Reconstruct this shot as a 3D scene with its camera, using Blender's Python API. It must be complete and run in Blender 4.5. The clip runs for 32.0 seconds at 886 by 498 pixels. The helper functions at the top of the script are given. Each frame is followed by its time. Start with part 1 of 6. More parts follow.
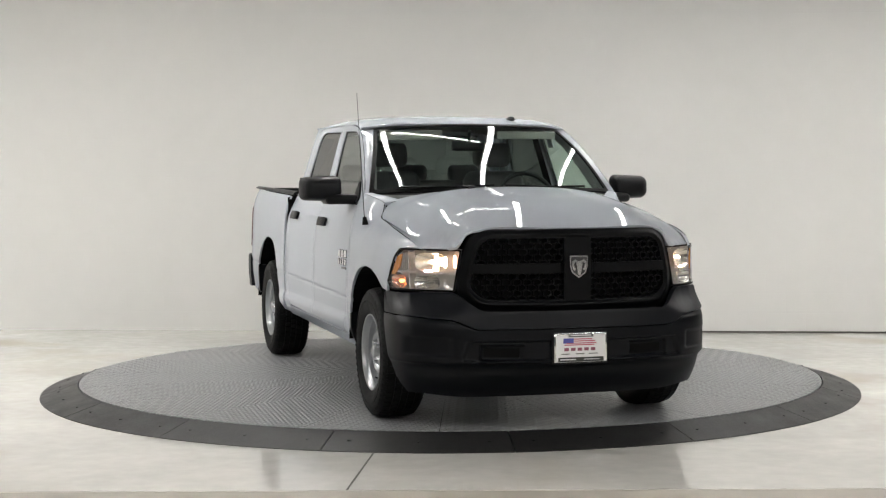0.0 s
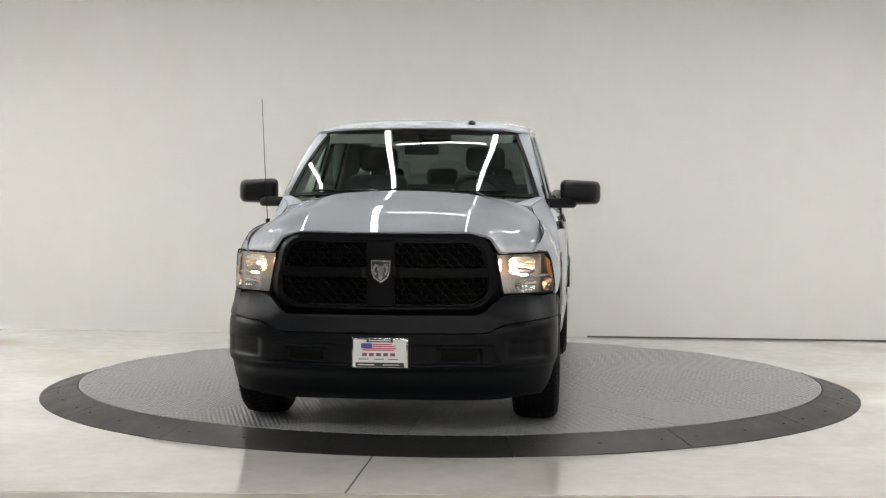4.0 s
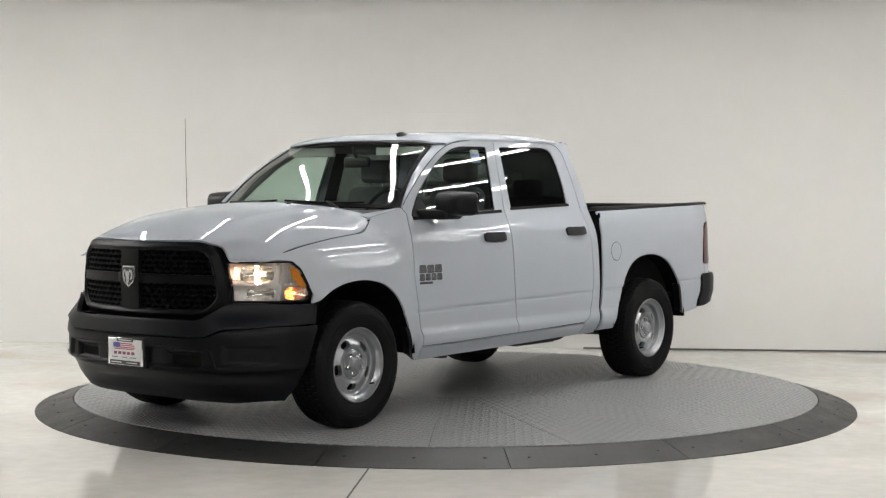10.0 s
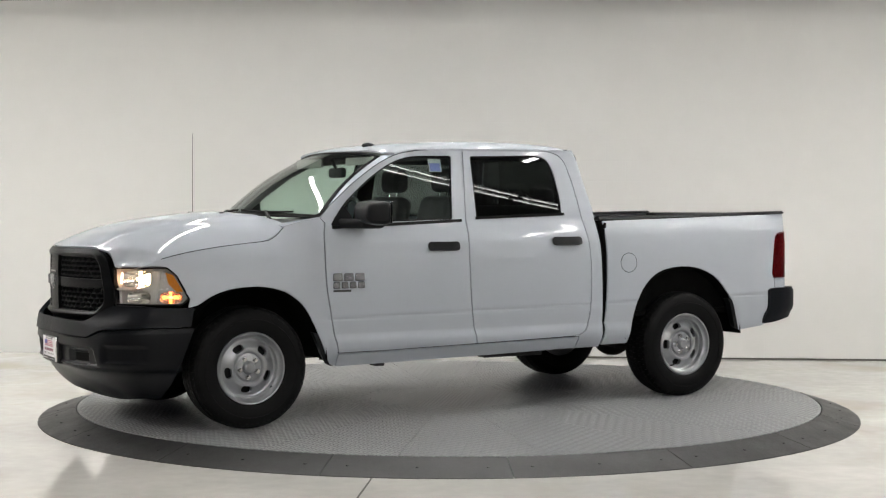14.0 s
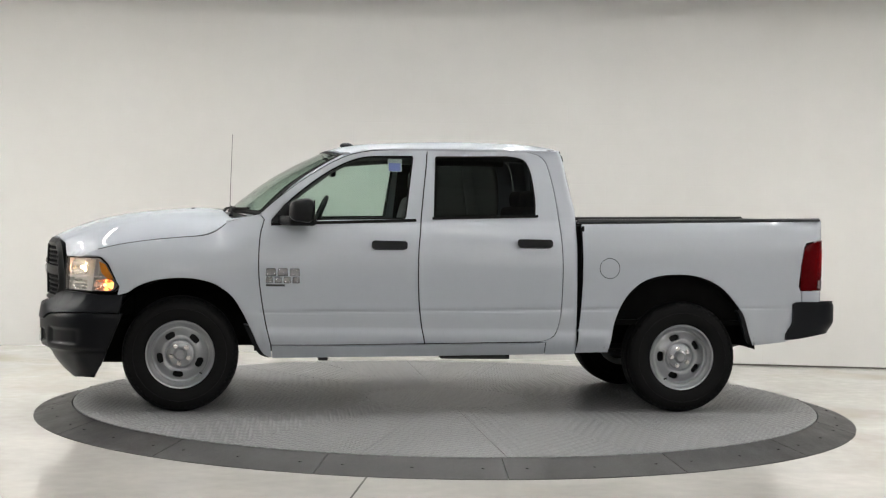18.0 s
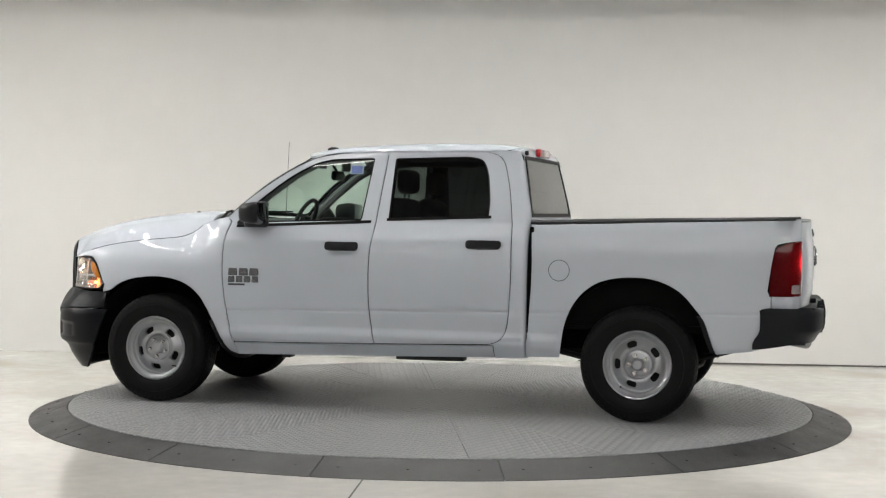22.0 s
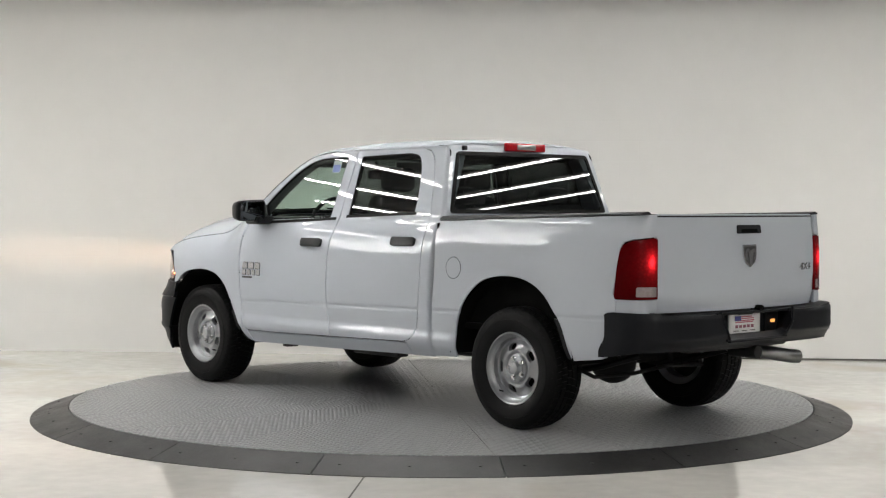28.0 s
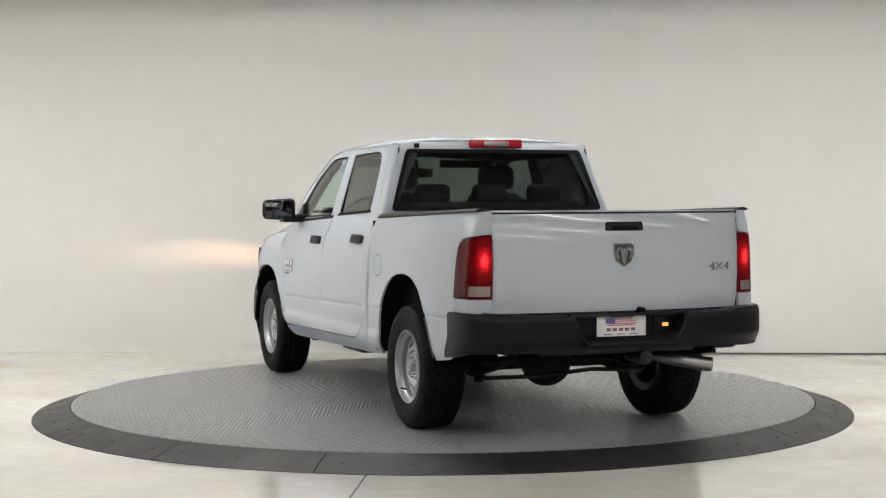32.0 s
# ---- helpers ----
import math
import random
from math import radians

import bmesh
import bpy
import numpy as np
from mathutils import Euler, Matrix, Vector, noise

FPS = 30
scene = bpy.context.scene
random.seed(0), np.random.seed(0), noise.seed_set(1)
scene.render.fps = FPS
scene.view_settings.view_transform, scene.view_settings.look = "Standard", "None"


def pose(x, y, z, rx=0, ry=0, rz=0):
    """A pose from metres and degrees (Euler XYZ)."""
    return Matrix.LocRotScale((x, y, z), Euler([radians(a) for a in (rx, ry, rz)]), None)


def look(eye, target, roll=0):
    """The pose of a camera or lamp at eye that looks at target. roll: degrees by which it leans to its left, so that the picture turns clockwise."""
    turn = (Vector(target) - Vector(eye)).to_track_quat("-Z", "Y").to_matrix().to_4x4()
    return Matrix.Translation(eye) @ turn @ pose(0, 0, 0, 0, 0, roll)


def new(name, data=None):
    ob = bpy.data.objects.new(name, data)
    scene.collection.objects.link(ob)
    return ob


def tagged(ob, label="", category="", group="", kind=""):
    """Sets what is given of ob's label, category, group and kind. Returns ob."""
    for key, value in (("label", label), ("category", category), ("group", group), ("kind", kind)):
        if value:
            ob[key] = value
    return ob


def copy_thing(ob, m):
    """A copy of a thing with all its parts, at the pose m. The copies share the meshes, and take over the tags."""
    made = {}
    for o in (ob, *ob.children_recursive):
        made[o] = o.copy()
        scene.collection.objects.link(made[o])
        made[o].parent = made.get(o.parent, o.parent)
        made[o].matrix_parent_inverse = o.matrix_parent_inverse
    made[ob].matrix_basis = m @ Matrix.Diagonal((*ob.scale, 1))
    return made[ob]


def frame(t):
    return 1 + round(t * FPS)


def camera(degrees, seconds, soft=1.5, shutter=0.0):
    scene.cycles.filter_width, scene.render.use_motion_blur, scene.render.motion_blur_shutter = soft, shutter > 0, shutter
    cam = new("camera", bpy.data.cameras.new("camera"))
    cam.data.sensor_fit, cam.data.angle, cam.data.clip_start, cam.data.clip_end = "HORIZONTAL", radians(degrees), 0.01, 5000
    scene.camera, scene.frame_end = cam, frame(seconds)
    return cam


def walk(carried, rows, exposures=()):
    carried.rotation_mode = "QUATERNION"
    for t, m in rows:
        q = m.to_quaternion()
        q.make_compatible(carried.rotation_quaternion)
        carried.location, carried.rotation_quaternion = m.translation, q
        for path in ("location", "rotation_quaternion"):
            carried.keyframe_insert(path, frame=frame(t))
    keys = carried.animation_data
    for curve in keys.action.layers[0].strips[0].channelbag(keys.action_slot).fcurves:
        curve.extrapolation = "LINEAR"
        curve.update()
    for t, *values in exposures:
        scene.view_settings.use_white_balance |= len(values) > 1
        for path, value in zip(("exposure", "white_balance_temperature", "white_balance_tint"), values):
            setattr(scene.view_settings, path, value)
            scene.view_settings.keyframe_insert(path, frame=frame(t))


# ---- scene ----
# The camera stands on a tripod behind the turntable and sways a little.
cam = camera(32.66, 32.0, soft=1.25)
EYE = Vector((0.0, -11.518, 1.531))
# seconds, yaw, pitch and roll in degrees
AIM = [
    (0, 0.239, -2.525, -0.283), (0.5, 0.221, -2.492, -0.193), (1, 0.114, -2.389, -0.036), (1.5, 0.062, -2.352, 0.091), (2, 0.039, -2.370, 0.175),
    (2.5, 0.065, -2.394, 0.310), (3, 0.164, -2.401, 0.326), (3.5, 0.248, -2.389, 0.278), (5.5, 0.355, -2.315, 0.358), (6, 0.360, -2.265, 0.345),
    (6.5, 0.305, -2.189, 0.340), (7, 0.229, -2.135, 0.336), (7.5, 0.193, -2.075, 0.353), (8, 0.211, -2.048, 0.334), (8.5, 0.210, -1.990, 0.334),
    (9, 0.184, -1.973, 0.343), (9.5, 0.145, -1.950, 0.231), (10, 0.120, -1.932, 0.163), (10.5, 0.114, -1.885, 0.091), (11, 0.113, -1.864, 0.071),
    (11.5, 0.101, -1.838, 0.154), (12, 0.110, -1.779, 0.157), (12.5, 0.089, -1.727, 0.068), (13, 0.147, -1.680, -0.007), (13.5, 0.201, -1.638, 0.098),
    (14, 0.222, -1.576, 0.034), (14.5, 0.229, -1.525, 0.018), (16.5, 0.280, -1.488, 0.722), (17, 0.273, -1.489, 0.802), (17.5, 0.235, -1.548, 0.884),
    (18, 0.180, -1.561, 1.068), (18.5, 0.158, -1.558, 0.952), (19, 0.105, -1.549, 0.764), (19.5, 0.062, -1.525, 0.617), (20, 0.011, -1.540, 0.526),
    (20.5, -0.018, -1.549, 0.497), (21, -0.034, -1.514, 0.574), (21.5, -0.034, -1.508, 0.621), (22, -0.038, -1.493, 0.610), (22.5, -0.018, -1.465, 0.511),
    (23, -0.008, -1.456, 0.325), (23.5, 0.018, -1.465, 0.242), (24, 0.086, -1.510, 0.144), (24.5, 0.120, -1.507, 0.197), (25, 0.069, -1.522, 0.230),
    (25.5, 0.008, -1.550, 0.229), (27.5, -0.039, -1.613, 0.217), (28, -0.045, -1.612, 0.179), (28.5, -0.054, -1.651, 0.129), (29, -0.059, -1.681, 0.039),
    (29.5, -0.072, -1.685, -0.028), (30, -0.057, -1.636, -0.155), (30.5, -0.053, -1.612, -0.134), (31, -0.063, -1.622, -0.185), (31.5, -0.051, -1.662, -0.243),
    (32, -0.038, -1.707, -0.290),
]


def aimed(yaw, pitch, roll):
    a, b = radians(yaw), radians(pitch)
    ahead = Vector((-math.sin(a) * math.cos(b), math.cos(a) * math.cos(b), math.sin(b)))
    return look(EYE, EYE + ahead, roll)


# the camera's automatic exposure drifts a little, in stops
EXPOSURE = [(0, 0.16), (6, 0.18), (9, 0.20), (13, 0.19), (17, 0.22), (21, 0.26), (24, 0.23), (28, 0.10), (30, 0.14), (32, 0.17)]
walk(cam, [(t, aimed(a, b, c)) for t, a, b, c in AIM], EXPOSURE)

# ---- world and exposure ----
world = bpy.data.worlds.new("world")
world.use_nodes = True
world.node_tree.nodes["Background"].inputs[0].default_value = (0.6, 0.62, 0.65, 1)
world.node_tree.nodes["Background"].inputs[1].default_value = 0.02
scene.world = world


# ---- materials ----
def material(name, color, rough=0.5, metal=0.0, coat=0.0, spec=0.5, var=0.0, scale=8.0, bump=0.0, bump_scale=60.0, rough_var=0.0,
             emit=None, strength=0.0, coat_rough=0.03):
    m = bpy.data.materials.new(name)
    m.use_nodes = True
    nt = m.node_tree
    p = nt.nodes["Principled BSDF"]
    p.inputs["Base Color"].default_value = (*color, 1)
    p.inputs["Roughness"].default_value = rough
    p.inputs["Metallic"].default_value = metal
    p.inputs["Coat Weight"].default_value = coat
    p.inputs["Coat Roughness"].default_value = coat_rough
    p.inputs["Specular IOR Level"].default_value = spec
    if emit:
        p.inputs["Emission Color"].default_value = (*emit, 1)
        p.inputs["Emission Strength"].default_value = strength
    tc = nt.nodes.new("ShaderNodeTexCoord")
    if var or rough_var:
        n1 = nt.nodes.new("ShaderNodeTexNoise")
        n1.inputs["Scale"].default_value, n1.inputs["Detail"].default_value = scale, 6
        n2 = nt.nodes.new("ShaderNodeTexNoise")
        n2.inputs["Scale"].default_value, n2.inputs["Detail"].default_value = scale * 9, 4
        add = nt.nodes.new("ShaderNodeMath")
        add.operation = "MULTIPLY_ADD"
        add.inputs[1].default_value = 0.65
        half = nt.nodes.new("ShaderNodeMath")
        half.operation, half.inputs[1].default_value = "MULTIPLY", 0.35
        nt.links.new(tc.outputs["Object"], n1.inputs["Vector"])
        nt.links.new(tc.outputs["Object"], n2.inputs["Vector"])
        nt.links.new(n2.outputs["Fac"], half.inputs[0])
        nt.links.new(n1.outputs["Fac"], add.inputs[0])
        nt.links.new(half.outputs[0], add.inputs[2])
        if var:
            r = nt.nodes.new("ShaderNodeMapRange")
            r.inputs["From Min"].default_value, r.inputs["From Max"].default_value = 0.3, 0.7
            r.inputs["To Min"].default_value, r.inputs["To Max"].default_value = 1 - var, 1 + var
            mul = nt.nodes.new("ShaderNodeVectorMath")
            mul.operation = "SCALE"
            mul.inputs[0].default_value = color
            nt.links.new(add.outputs[0], r.inputs["Value"])
            nt.links.new(r.outputs[0], mul.inputs["Scale"])
            nt.links.new(mul.outputs[0], p.inputs["Base Color"])
        if rough_var:
            r2 = nt.nodes.new("ShaderNodeMapRange")
            r2.inputs["From Min"].default_value, r2.inputs["From Max"].default_value = 0.3, 0.7
            r2.inputs["To Min"].default_value, r2.inputs["To Max"].default_value = max(0, rough - rough_var), min(1, rough + rough_var)
            nt.links.new(add.outputs[0], r2.inputs["Value"])
            nt.links.new(r2.outputs[0], p.inputs["Roughness"])
    if bump:
        n3 = nt.nodes.new("ShaderNodeTexNoise")
        n3.inputs["Scale"].default_value, n3.inputs["Detail"].default_value = bump_scale, 5
        bp = nt.nodes.new("ShaderNodeBump")
        bp.inputs["Strength"].default_value, bp.inputs["Distance"].default_value = bump, 0.002
        nt.links.new(tc.outputs["Object"], n3.inputs["Vector"])
        nt.links.new(n3.outputs["Fac"], bp.inputs["Height"])
        nt.links.new(bp.outputs[0], p.inputs["Normal"])
    return m


def glass_material(name, tint, gloss=1.0):
    """A tinted pane: light passes straight through, and the angle drives the gloss."""
    m = bpy.data.materials.new(name)
    m.use_nodes = True
    nt = m.node_tree
    nt.nodes.remove(nt.nodes["Principled BSDF"])
    out = nt.nodes["Material Output"]
    tr, gl = nt.nodes.new("ShaderNodeBsdfTransparent"), nt.nodes.new("ShaderNodeBsdfGlossy")
    tr.inputs["Color"].default_value = (*tint, 1)
    gl.inputs["Roughness"].default_value = 0.0
    lw, mix = nt.nodes.new("ShaderNodeLayerWeight"), nt.nodes.new("ShaderNodeMixShader")
    lw.inputs["Blend"].default_value = 0.5
    po, ma = nt.nodes.new("ShaderNodeMath"), nt.nodes.new("ShaderNodeMath")
    po.operation, po.inputs[1].default_value = "POWER", 4.5
    ma.operation, ma.inputs[1].default_value, ma.inputs[2].default_value = "MULTIPLY_ADD", 0.92 * gloss, 0.07 * gloss
    nt.links.new(lw.outputs["Facing"], po.inputs[0])
    nt.links.new(po.outputs[0], ma.inputs[0])
    nt.links.new(ma.outputs[0], mix.inputs[0])
    nt.links.new(tr.outputs[0], mix.inputs[1])
    nt.links.new(gl.outputs[0], mix.inputs[2])
    nt.links.new(mix.outputs[0], out.inputs["Surface"])
    return m


def glow_lens(at):
    """A red lens lit from within by a bulb: the glow fades with the distance from it, on either side of the truck."""
    m = material("lit_red_lens", (0.055, 0.001, 0.002), 0.10, coat=0.35, spec=0.3, var=0.1, scale=26, bump=0.3, bump_scale=60, emit=(1.0, 0.018, 0.025), strength=1.0)
    nt = m.node_tree
    tc, ab, di, sq, ex, vo, ml = (nt.nodes.new(k) for k in ("ShaderNodeTexCoord", "ShaderNodeVectorMath", "ShaderNodeVectorMath", "ShaderNodeMath", "ShaderNodeMath", "ShaderNodeTexVoronoi", "ShaderNodeMath"))
    sc = nt.nodes.new("ShaderNodeVectorMath")
    ab.operation, di.operation, sc.operation = "ABSOLUTE", "DISTANCE", "MULTIPLY"
    sc.inputs[1].default_value = (0.6, 1.0, 0.55)
    di.inputs[1].default_value = (at[0] * 0.6, at[1], at[2] * 0.55)
    sq.operation, ex.operation, ml.operation = "DIVIDE", "POWER", "MULTIPLY"
    vo.inputs["Scale"].default_value = 55.0
    nt.links.new(tc.outputs["Object"], ab.inputs[0])
    nt.links.new(ab.outputs[0], sc.inputs[0])
    nt.links.new(sc.outputs[0], di.inputs[0])
    sq.inputs[0].default_value = 0.024
    nt.links.new(di.outputs["Value"], sq.inputs[1])
    nt.links.new(sq.outputs[0], ex.inputs[0])
    ex.inputs[1].default_value = 2.4
    nt.links.new(tc.outputs["Object"], vo.inputs["Vector"])
    nt.links.new(ex.outputs[0], ml.inputs[0])
    half = nt.nodes.new("ShaderNodeMath")
    half.operation, half.inputs[1].default_value = "MINIMUM", 2.6
    nt.links.new(ml.outputs[0], half.inputs[0])
    mr = nt.nodes.new("ShaderNodeMapRange")
    mr.inputs["From Min"].default_value, mr.inputs["From Max"].default_value = 0.0, 0.7
    mr.inputs["To Min"].default_value, mr.inputs["To Max"].default_value = 1.15, 0.6
    nt.links.new(vo.outputs["Distance"], mr.inputs["Value"])
    nt.links.new(mr.outputs[0], ml.inputs[1])
    nt.links.new(half.outputs[0], nt.nodes["Principled BSDF"].inputs["Emission Strength"])
    return m


PAINT = material("white_paint", (0.468, 0.50, 0.548), 0.5, spec=0.0, coat=0.75, var=0.012, scale=3.0, coat_rough=0.012)
BLACK = material("black_plastic", (0.0050, 0.0055, 0.0066), 0.40, spec=0.22, var=0.2, scale=5, bump=0.25, bump_scale=420, rough_var=0.06)
BUMPER = material("textured_black_plastic", (0.0046, 0.0054, 0.0076), 0.42, spec=0.20, var=0.2, scale=4, bump=0.07, bump_scale=260, rough_var=0.08)
GRILLE = material("dark_grey_plastic", (0.0030, 0.0033, 0.0040), 0.36, spec=0.14, var=0.15, scale=6, bump=0.2, bump_scale=500)
# black of the liners, also put where panel gaps hold only shade
VOID = material("black_liner_gap_shade", (0.004, 0.004, 0.004), 0.9, spec=0.1, var=0.3, scale=9, bump=0.4, bump_scale=120)
FRAME = material("black_steel", (0.015, 0.015, 0.016), 0.6, 0.2, var=0.3, scale=12, bump=0.3, bump_scale=90)
RUBBER = material("tyre_rubber", (0.0035, 0.0035, 0.0038), 0.6, spec=0.16, var=0.25, scale=14, bump=0.3, bump_scale=220, rough_var=0.08)
SEAL = material("rubber_seal", (0.005, 0.005, 0.005), 0.5, spec=0.1)
# lower front bumper, a darker black than the upper cover
BUMPER_LOW = material("lower_bumper_plastic", (0.0030, 0.0036, 0.0052), 0.38, spec=0.18, var=0.2, scale=4, bump=0.06, bump_scale=260)
STEEL = material("silver_painted_steel", (0.37, 0.38, 0.395), 0.30, 0.70, coat=0.25, var=0.05, scale=18, bump=0.08, bump_scale=300)
CHROME = material("chrome", (0.82, 0.83, 0.84), 0.14, 1.0, rough_var=0.03, scale=20)
ALUM = material("brushed_steel", (0.28, 0.28, 0.28), 0.32, 1.0, var=0.08, scale=20, rough_var=0.06)
MIRROR = material("mirror_glass", (0.09, 0.095, 0.10), 0.01, 1.0)
CABIN = material("grey_cabin_plastic", (0.12, 0.122, 0.125), 0.65, var=0.15, scale=6, bump=0.3, bump_scale=350)
CLOTH = material("dark_seat_cloth", (0.06, 0.061, 0.065), 0.9, var=0.2, scale=12, bump=0.5, bump_scale=700)
HEADLINER = material("grey_headliner", (0.42, 0.42, 0.40), 0.95, var=0.05, scale=10, bump=0.4, bump_scale=600)
WINDSHIELD = glass_material("windshield_glass", (0.72, 0.84, 0.77))
SIDE_GLASS = glass_material("side_glass", (0.74, 0.85, 0.79))
DARK_GLASS = glass_material("privacy_glass", (0.12, 0.135, 0.13))
LENS = glass_material("clear_lens", (0.95, 0.95, 0.95))
RED = material("red_lens", (0.34, 0.005, 0.010), 0.12, coat=0.5, var=0.35, scale=26, bump=0.3, bump_scale=90)
RED_GLOW = glow_lens((2.69, 0.845, 1.11))
BULB_PLATE = material("lit_plate_lamp", (1, 0.6, 0.2), 0.3, emit=(1.0, 0.40, 0.10), strength=0.9)
AMBER_SOLID = material("amber_reflector", (0.60, 0.22, 0.025), 0.14, coat=1.0, var=0.2, scale=60, bump=0.5, bump_scale=140)
INK_BRAND = material("dark_red_ink", (0.25, 0.08, 0.12), 0.4)
REVERSE = material("pale_reverse_lens", (0.46, 0.40, 0.40), 0.12, 0.55, coat=1.0, var=0.2, scale=60, bump=0.6, bump_scale=160)
BULB = material("lit_bulb", (1, 0.9, 0.75), 0.3, emit=(1.0, 0.70, 0.42), strength=22.0)
WARM_GLOW = material("lit_reflector_glow", (1, 0.7, 0.5), 0.3, emit=(1.0, 0.56, 0.32), strength=7.0)
BULB_AMBER = material("lit_amber_bulb", (1, 0.4, 0.1), 0.3, emit=(1.0, 0.26, 0.06), strength=9.0)
PLATE_WHITE = material("white_plate", (0.78, 0.78, 0.78), 0.35, var=0.04, scale=20)
EMBLEM = material("bright_emblem_chrome", (0.80, 0.81, 0.83), 0.16, 0.85)
LETTER = material("chrome_letters", (0.72, 0.73, 0.75), 0.16, 0.85)
BEAM = material("headlight_beam_source", (1, 0.9, 0.7), 0.3, emit=(1.0, 0.60, 0.34), strength=52000.0)
INK_RED = material("red_ink", (0.45, 0.06, 0.12), 0.4)
INK_BLUE = material("blue_ink", (0.08, 0.09, 0.35), 0.4)
INK_BLACK = material("black_ink", (0.03, 0.03, 0.03), 0.4)
STICKER = material("blue_sticker", (0.18, 0.20, 0.50), 0.5)
STICKER_W = material("white_sticker", (0.45, 0.46, 0.48), 0.5)


# ---- mesh helpers ----
def mesh_object(name, mesh, mat, parent=None, label=""):
    ob = new(name, mesh)
    if mat:
        mesh.materials.append(mat)
    if parent:
        ob.parent = parent
    return tagged(ob, label)


def part(name, bm, mat, parent=None, label="", smooth=True, angle=35):
    mesh = bpy.data.meshes.new(name)
    bmesh.ops.recalc_face_normals(bm, faces=bm.faces)
    if smooth:
        for e in bm.edges:
            e.smooth = len(e.link_faces) < 2 or e.calc_face_angle(0) < radians(angle)
        for f in bm.faces:
            f.smooth = True
    bm.to_mesh(mesh)
    bm.free()
    return mesh_object(name, mesh, mat, parent, label)


def box(bm, x0, x1, y0, y1, z0, z1, bevel=0.0, seg=2, m=None):
    r = bmesh.ops.create_cube(bm, size=1.0)
    vs = r["verts"]
    for v in vs:
        v.co = Vector((x0 + (v.co.x + 0.5) * (x1 - x0), y0 + (v.co.y + 0.5) * (y1 - y0), z0 + (v.co.z + 0.5) * (z1 - z0)))
    if bevel:
        es = list({e for v in vs for e in v.link_edges})
        r = bmesh.ops.bevel(bm, geom=es, offset=bevel, segments=seg, profile=0.5, affect="EDGES")
        vs = list({v for f in r["faces"] for v in f.verts} | {v for v in vs if v.is_valid})
    if m is not None:
        bmesh.ops.transform(bm, matrix=m, verts=vs)
    return vs


def cyl(bm, a, b, r0, r1=None, seg=16, caps=True):
    a, b = Vector(a), Vector(b)
    d = b - a
    m = Matrix.Translation((a + b) / 2) @ d.to_track_quat("Z", "Y").to_matrix().to_4x4()
    return bmesh.ops.create_cone(bm, cap_ends=caps, segments=seg, radius1=r0, radius2=r0 if r1 is None else r1, depth=d.length, matrix=m)["verts"]


def tube(bm, pts, r, seg=10):
    """A bent pipe through the points; r is a number or one radius a point."""
    pts = [Vector(p) for p in pts]
    rings = []
    for i, p in enumerate(pts):
        d = (pts[min(i + 1, len(pts) - 1)] - pts[max(i - 1, 0)]).normalized()
        q = d.to_track_quat("Z", "Y").to_matrix()
        ri = r[i] if isinstance(r, (list, tuple)) else r
        rings.append([bm.verts.new(p + q @ Vector((ri * math.cos(2 * math.pi * k / seg), ri * math.sin(2 * math.pi * k / seg), 0))) for k in range(seg)])
    for a, b in zip(rings, rings[1:]):
        for k in range(seg):
            bm.faces.new((a[k], a[(k + 1) % seg], b[(k + 1) % seg], b[k]))
    bm.faces.new(rings[0][::-1])
    bm.faces.new(rings[-1])


def lathe(bm, profile, seg=48, closed=False):
    """Turns a profile of (radius, height along y) about the y axis."""
    rings = []
    for r, h in profile:
        rings.append([bm.verts.new((r * math.cos(2 * math.pi * k / seg), h, r * math.sin(2 * math.pi * k / seg))) for k in range(seg)])
    pairs = list(zip(rings, rings[1:])) + ([(rings[-1], rings[0])] if closed else [])
    for a, b in pairs:
        for k in range(seg):
            bm.faces.new((a[k], a[(k + 1) % seg], b[(k + 1) % seg], b[k]))
    return rings


def spline(xs, ys):
    """A smooth curve through the points, flat beyond its ends."""
    xs, ys = np.array(xs, float), np.array(ys, float)
    if xs[0] > xs[-1]:
        xs, ys = xs[::-1], ys[::-1]
    h = np.diff(xs)
    s = np.diff(ys) / h
    m = np.zeros(len(xs))
    m[0], m[-1] = s[0], s[-1]
    for i in range(1, len(xs) - 1):
        if s[i - 1] * s[i] > 0:
            w1, w2 = 2 * h[i] + h[i - 1], h[i] + 2 * h[i - 1]
            m[i] = (w1 + w2) / (w1 / s[i - 1] + w2 / s[i])
    xs, ys, h, m = xs.tolist(), ys.tolist(), h.tolist(), m.tolist()

    def f(x):
        if x <= xs[0]:
            return ys[0] + (x - xs[0]) * m[0]
        if x >= xs[-1]:
            return ys[-1] + (x - xs[-1]) * m[-1]
        i = 0
        while xs[i + 1] < x:
            i += 1
        t = (x - xs[i]) / h[i]
        return (ys[i] * (1 + 2 * t) * (1 - t) ** 2 + h[i] * m[i] * t * (1 - t) ** 2 + ys[i + 1] * t * t * (3 - 2 * t) + h[i] * m[i + 1] * t * t * (t - 1))
    return f


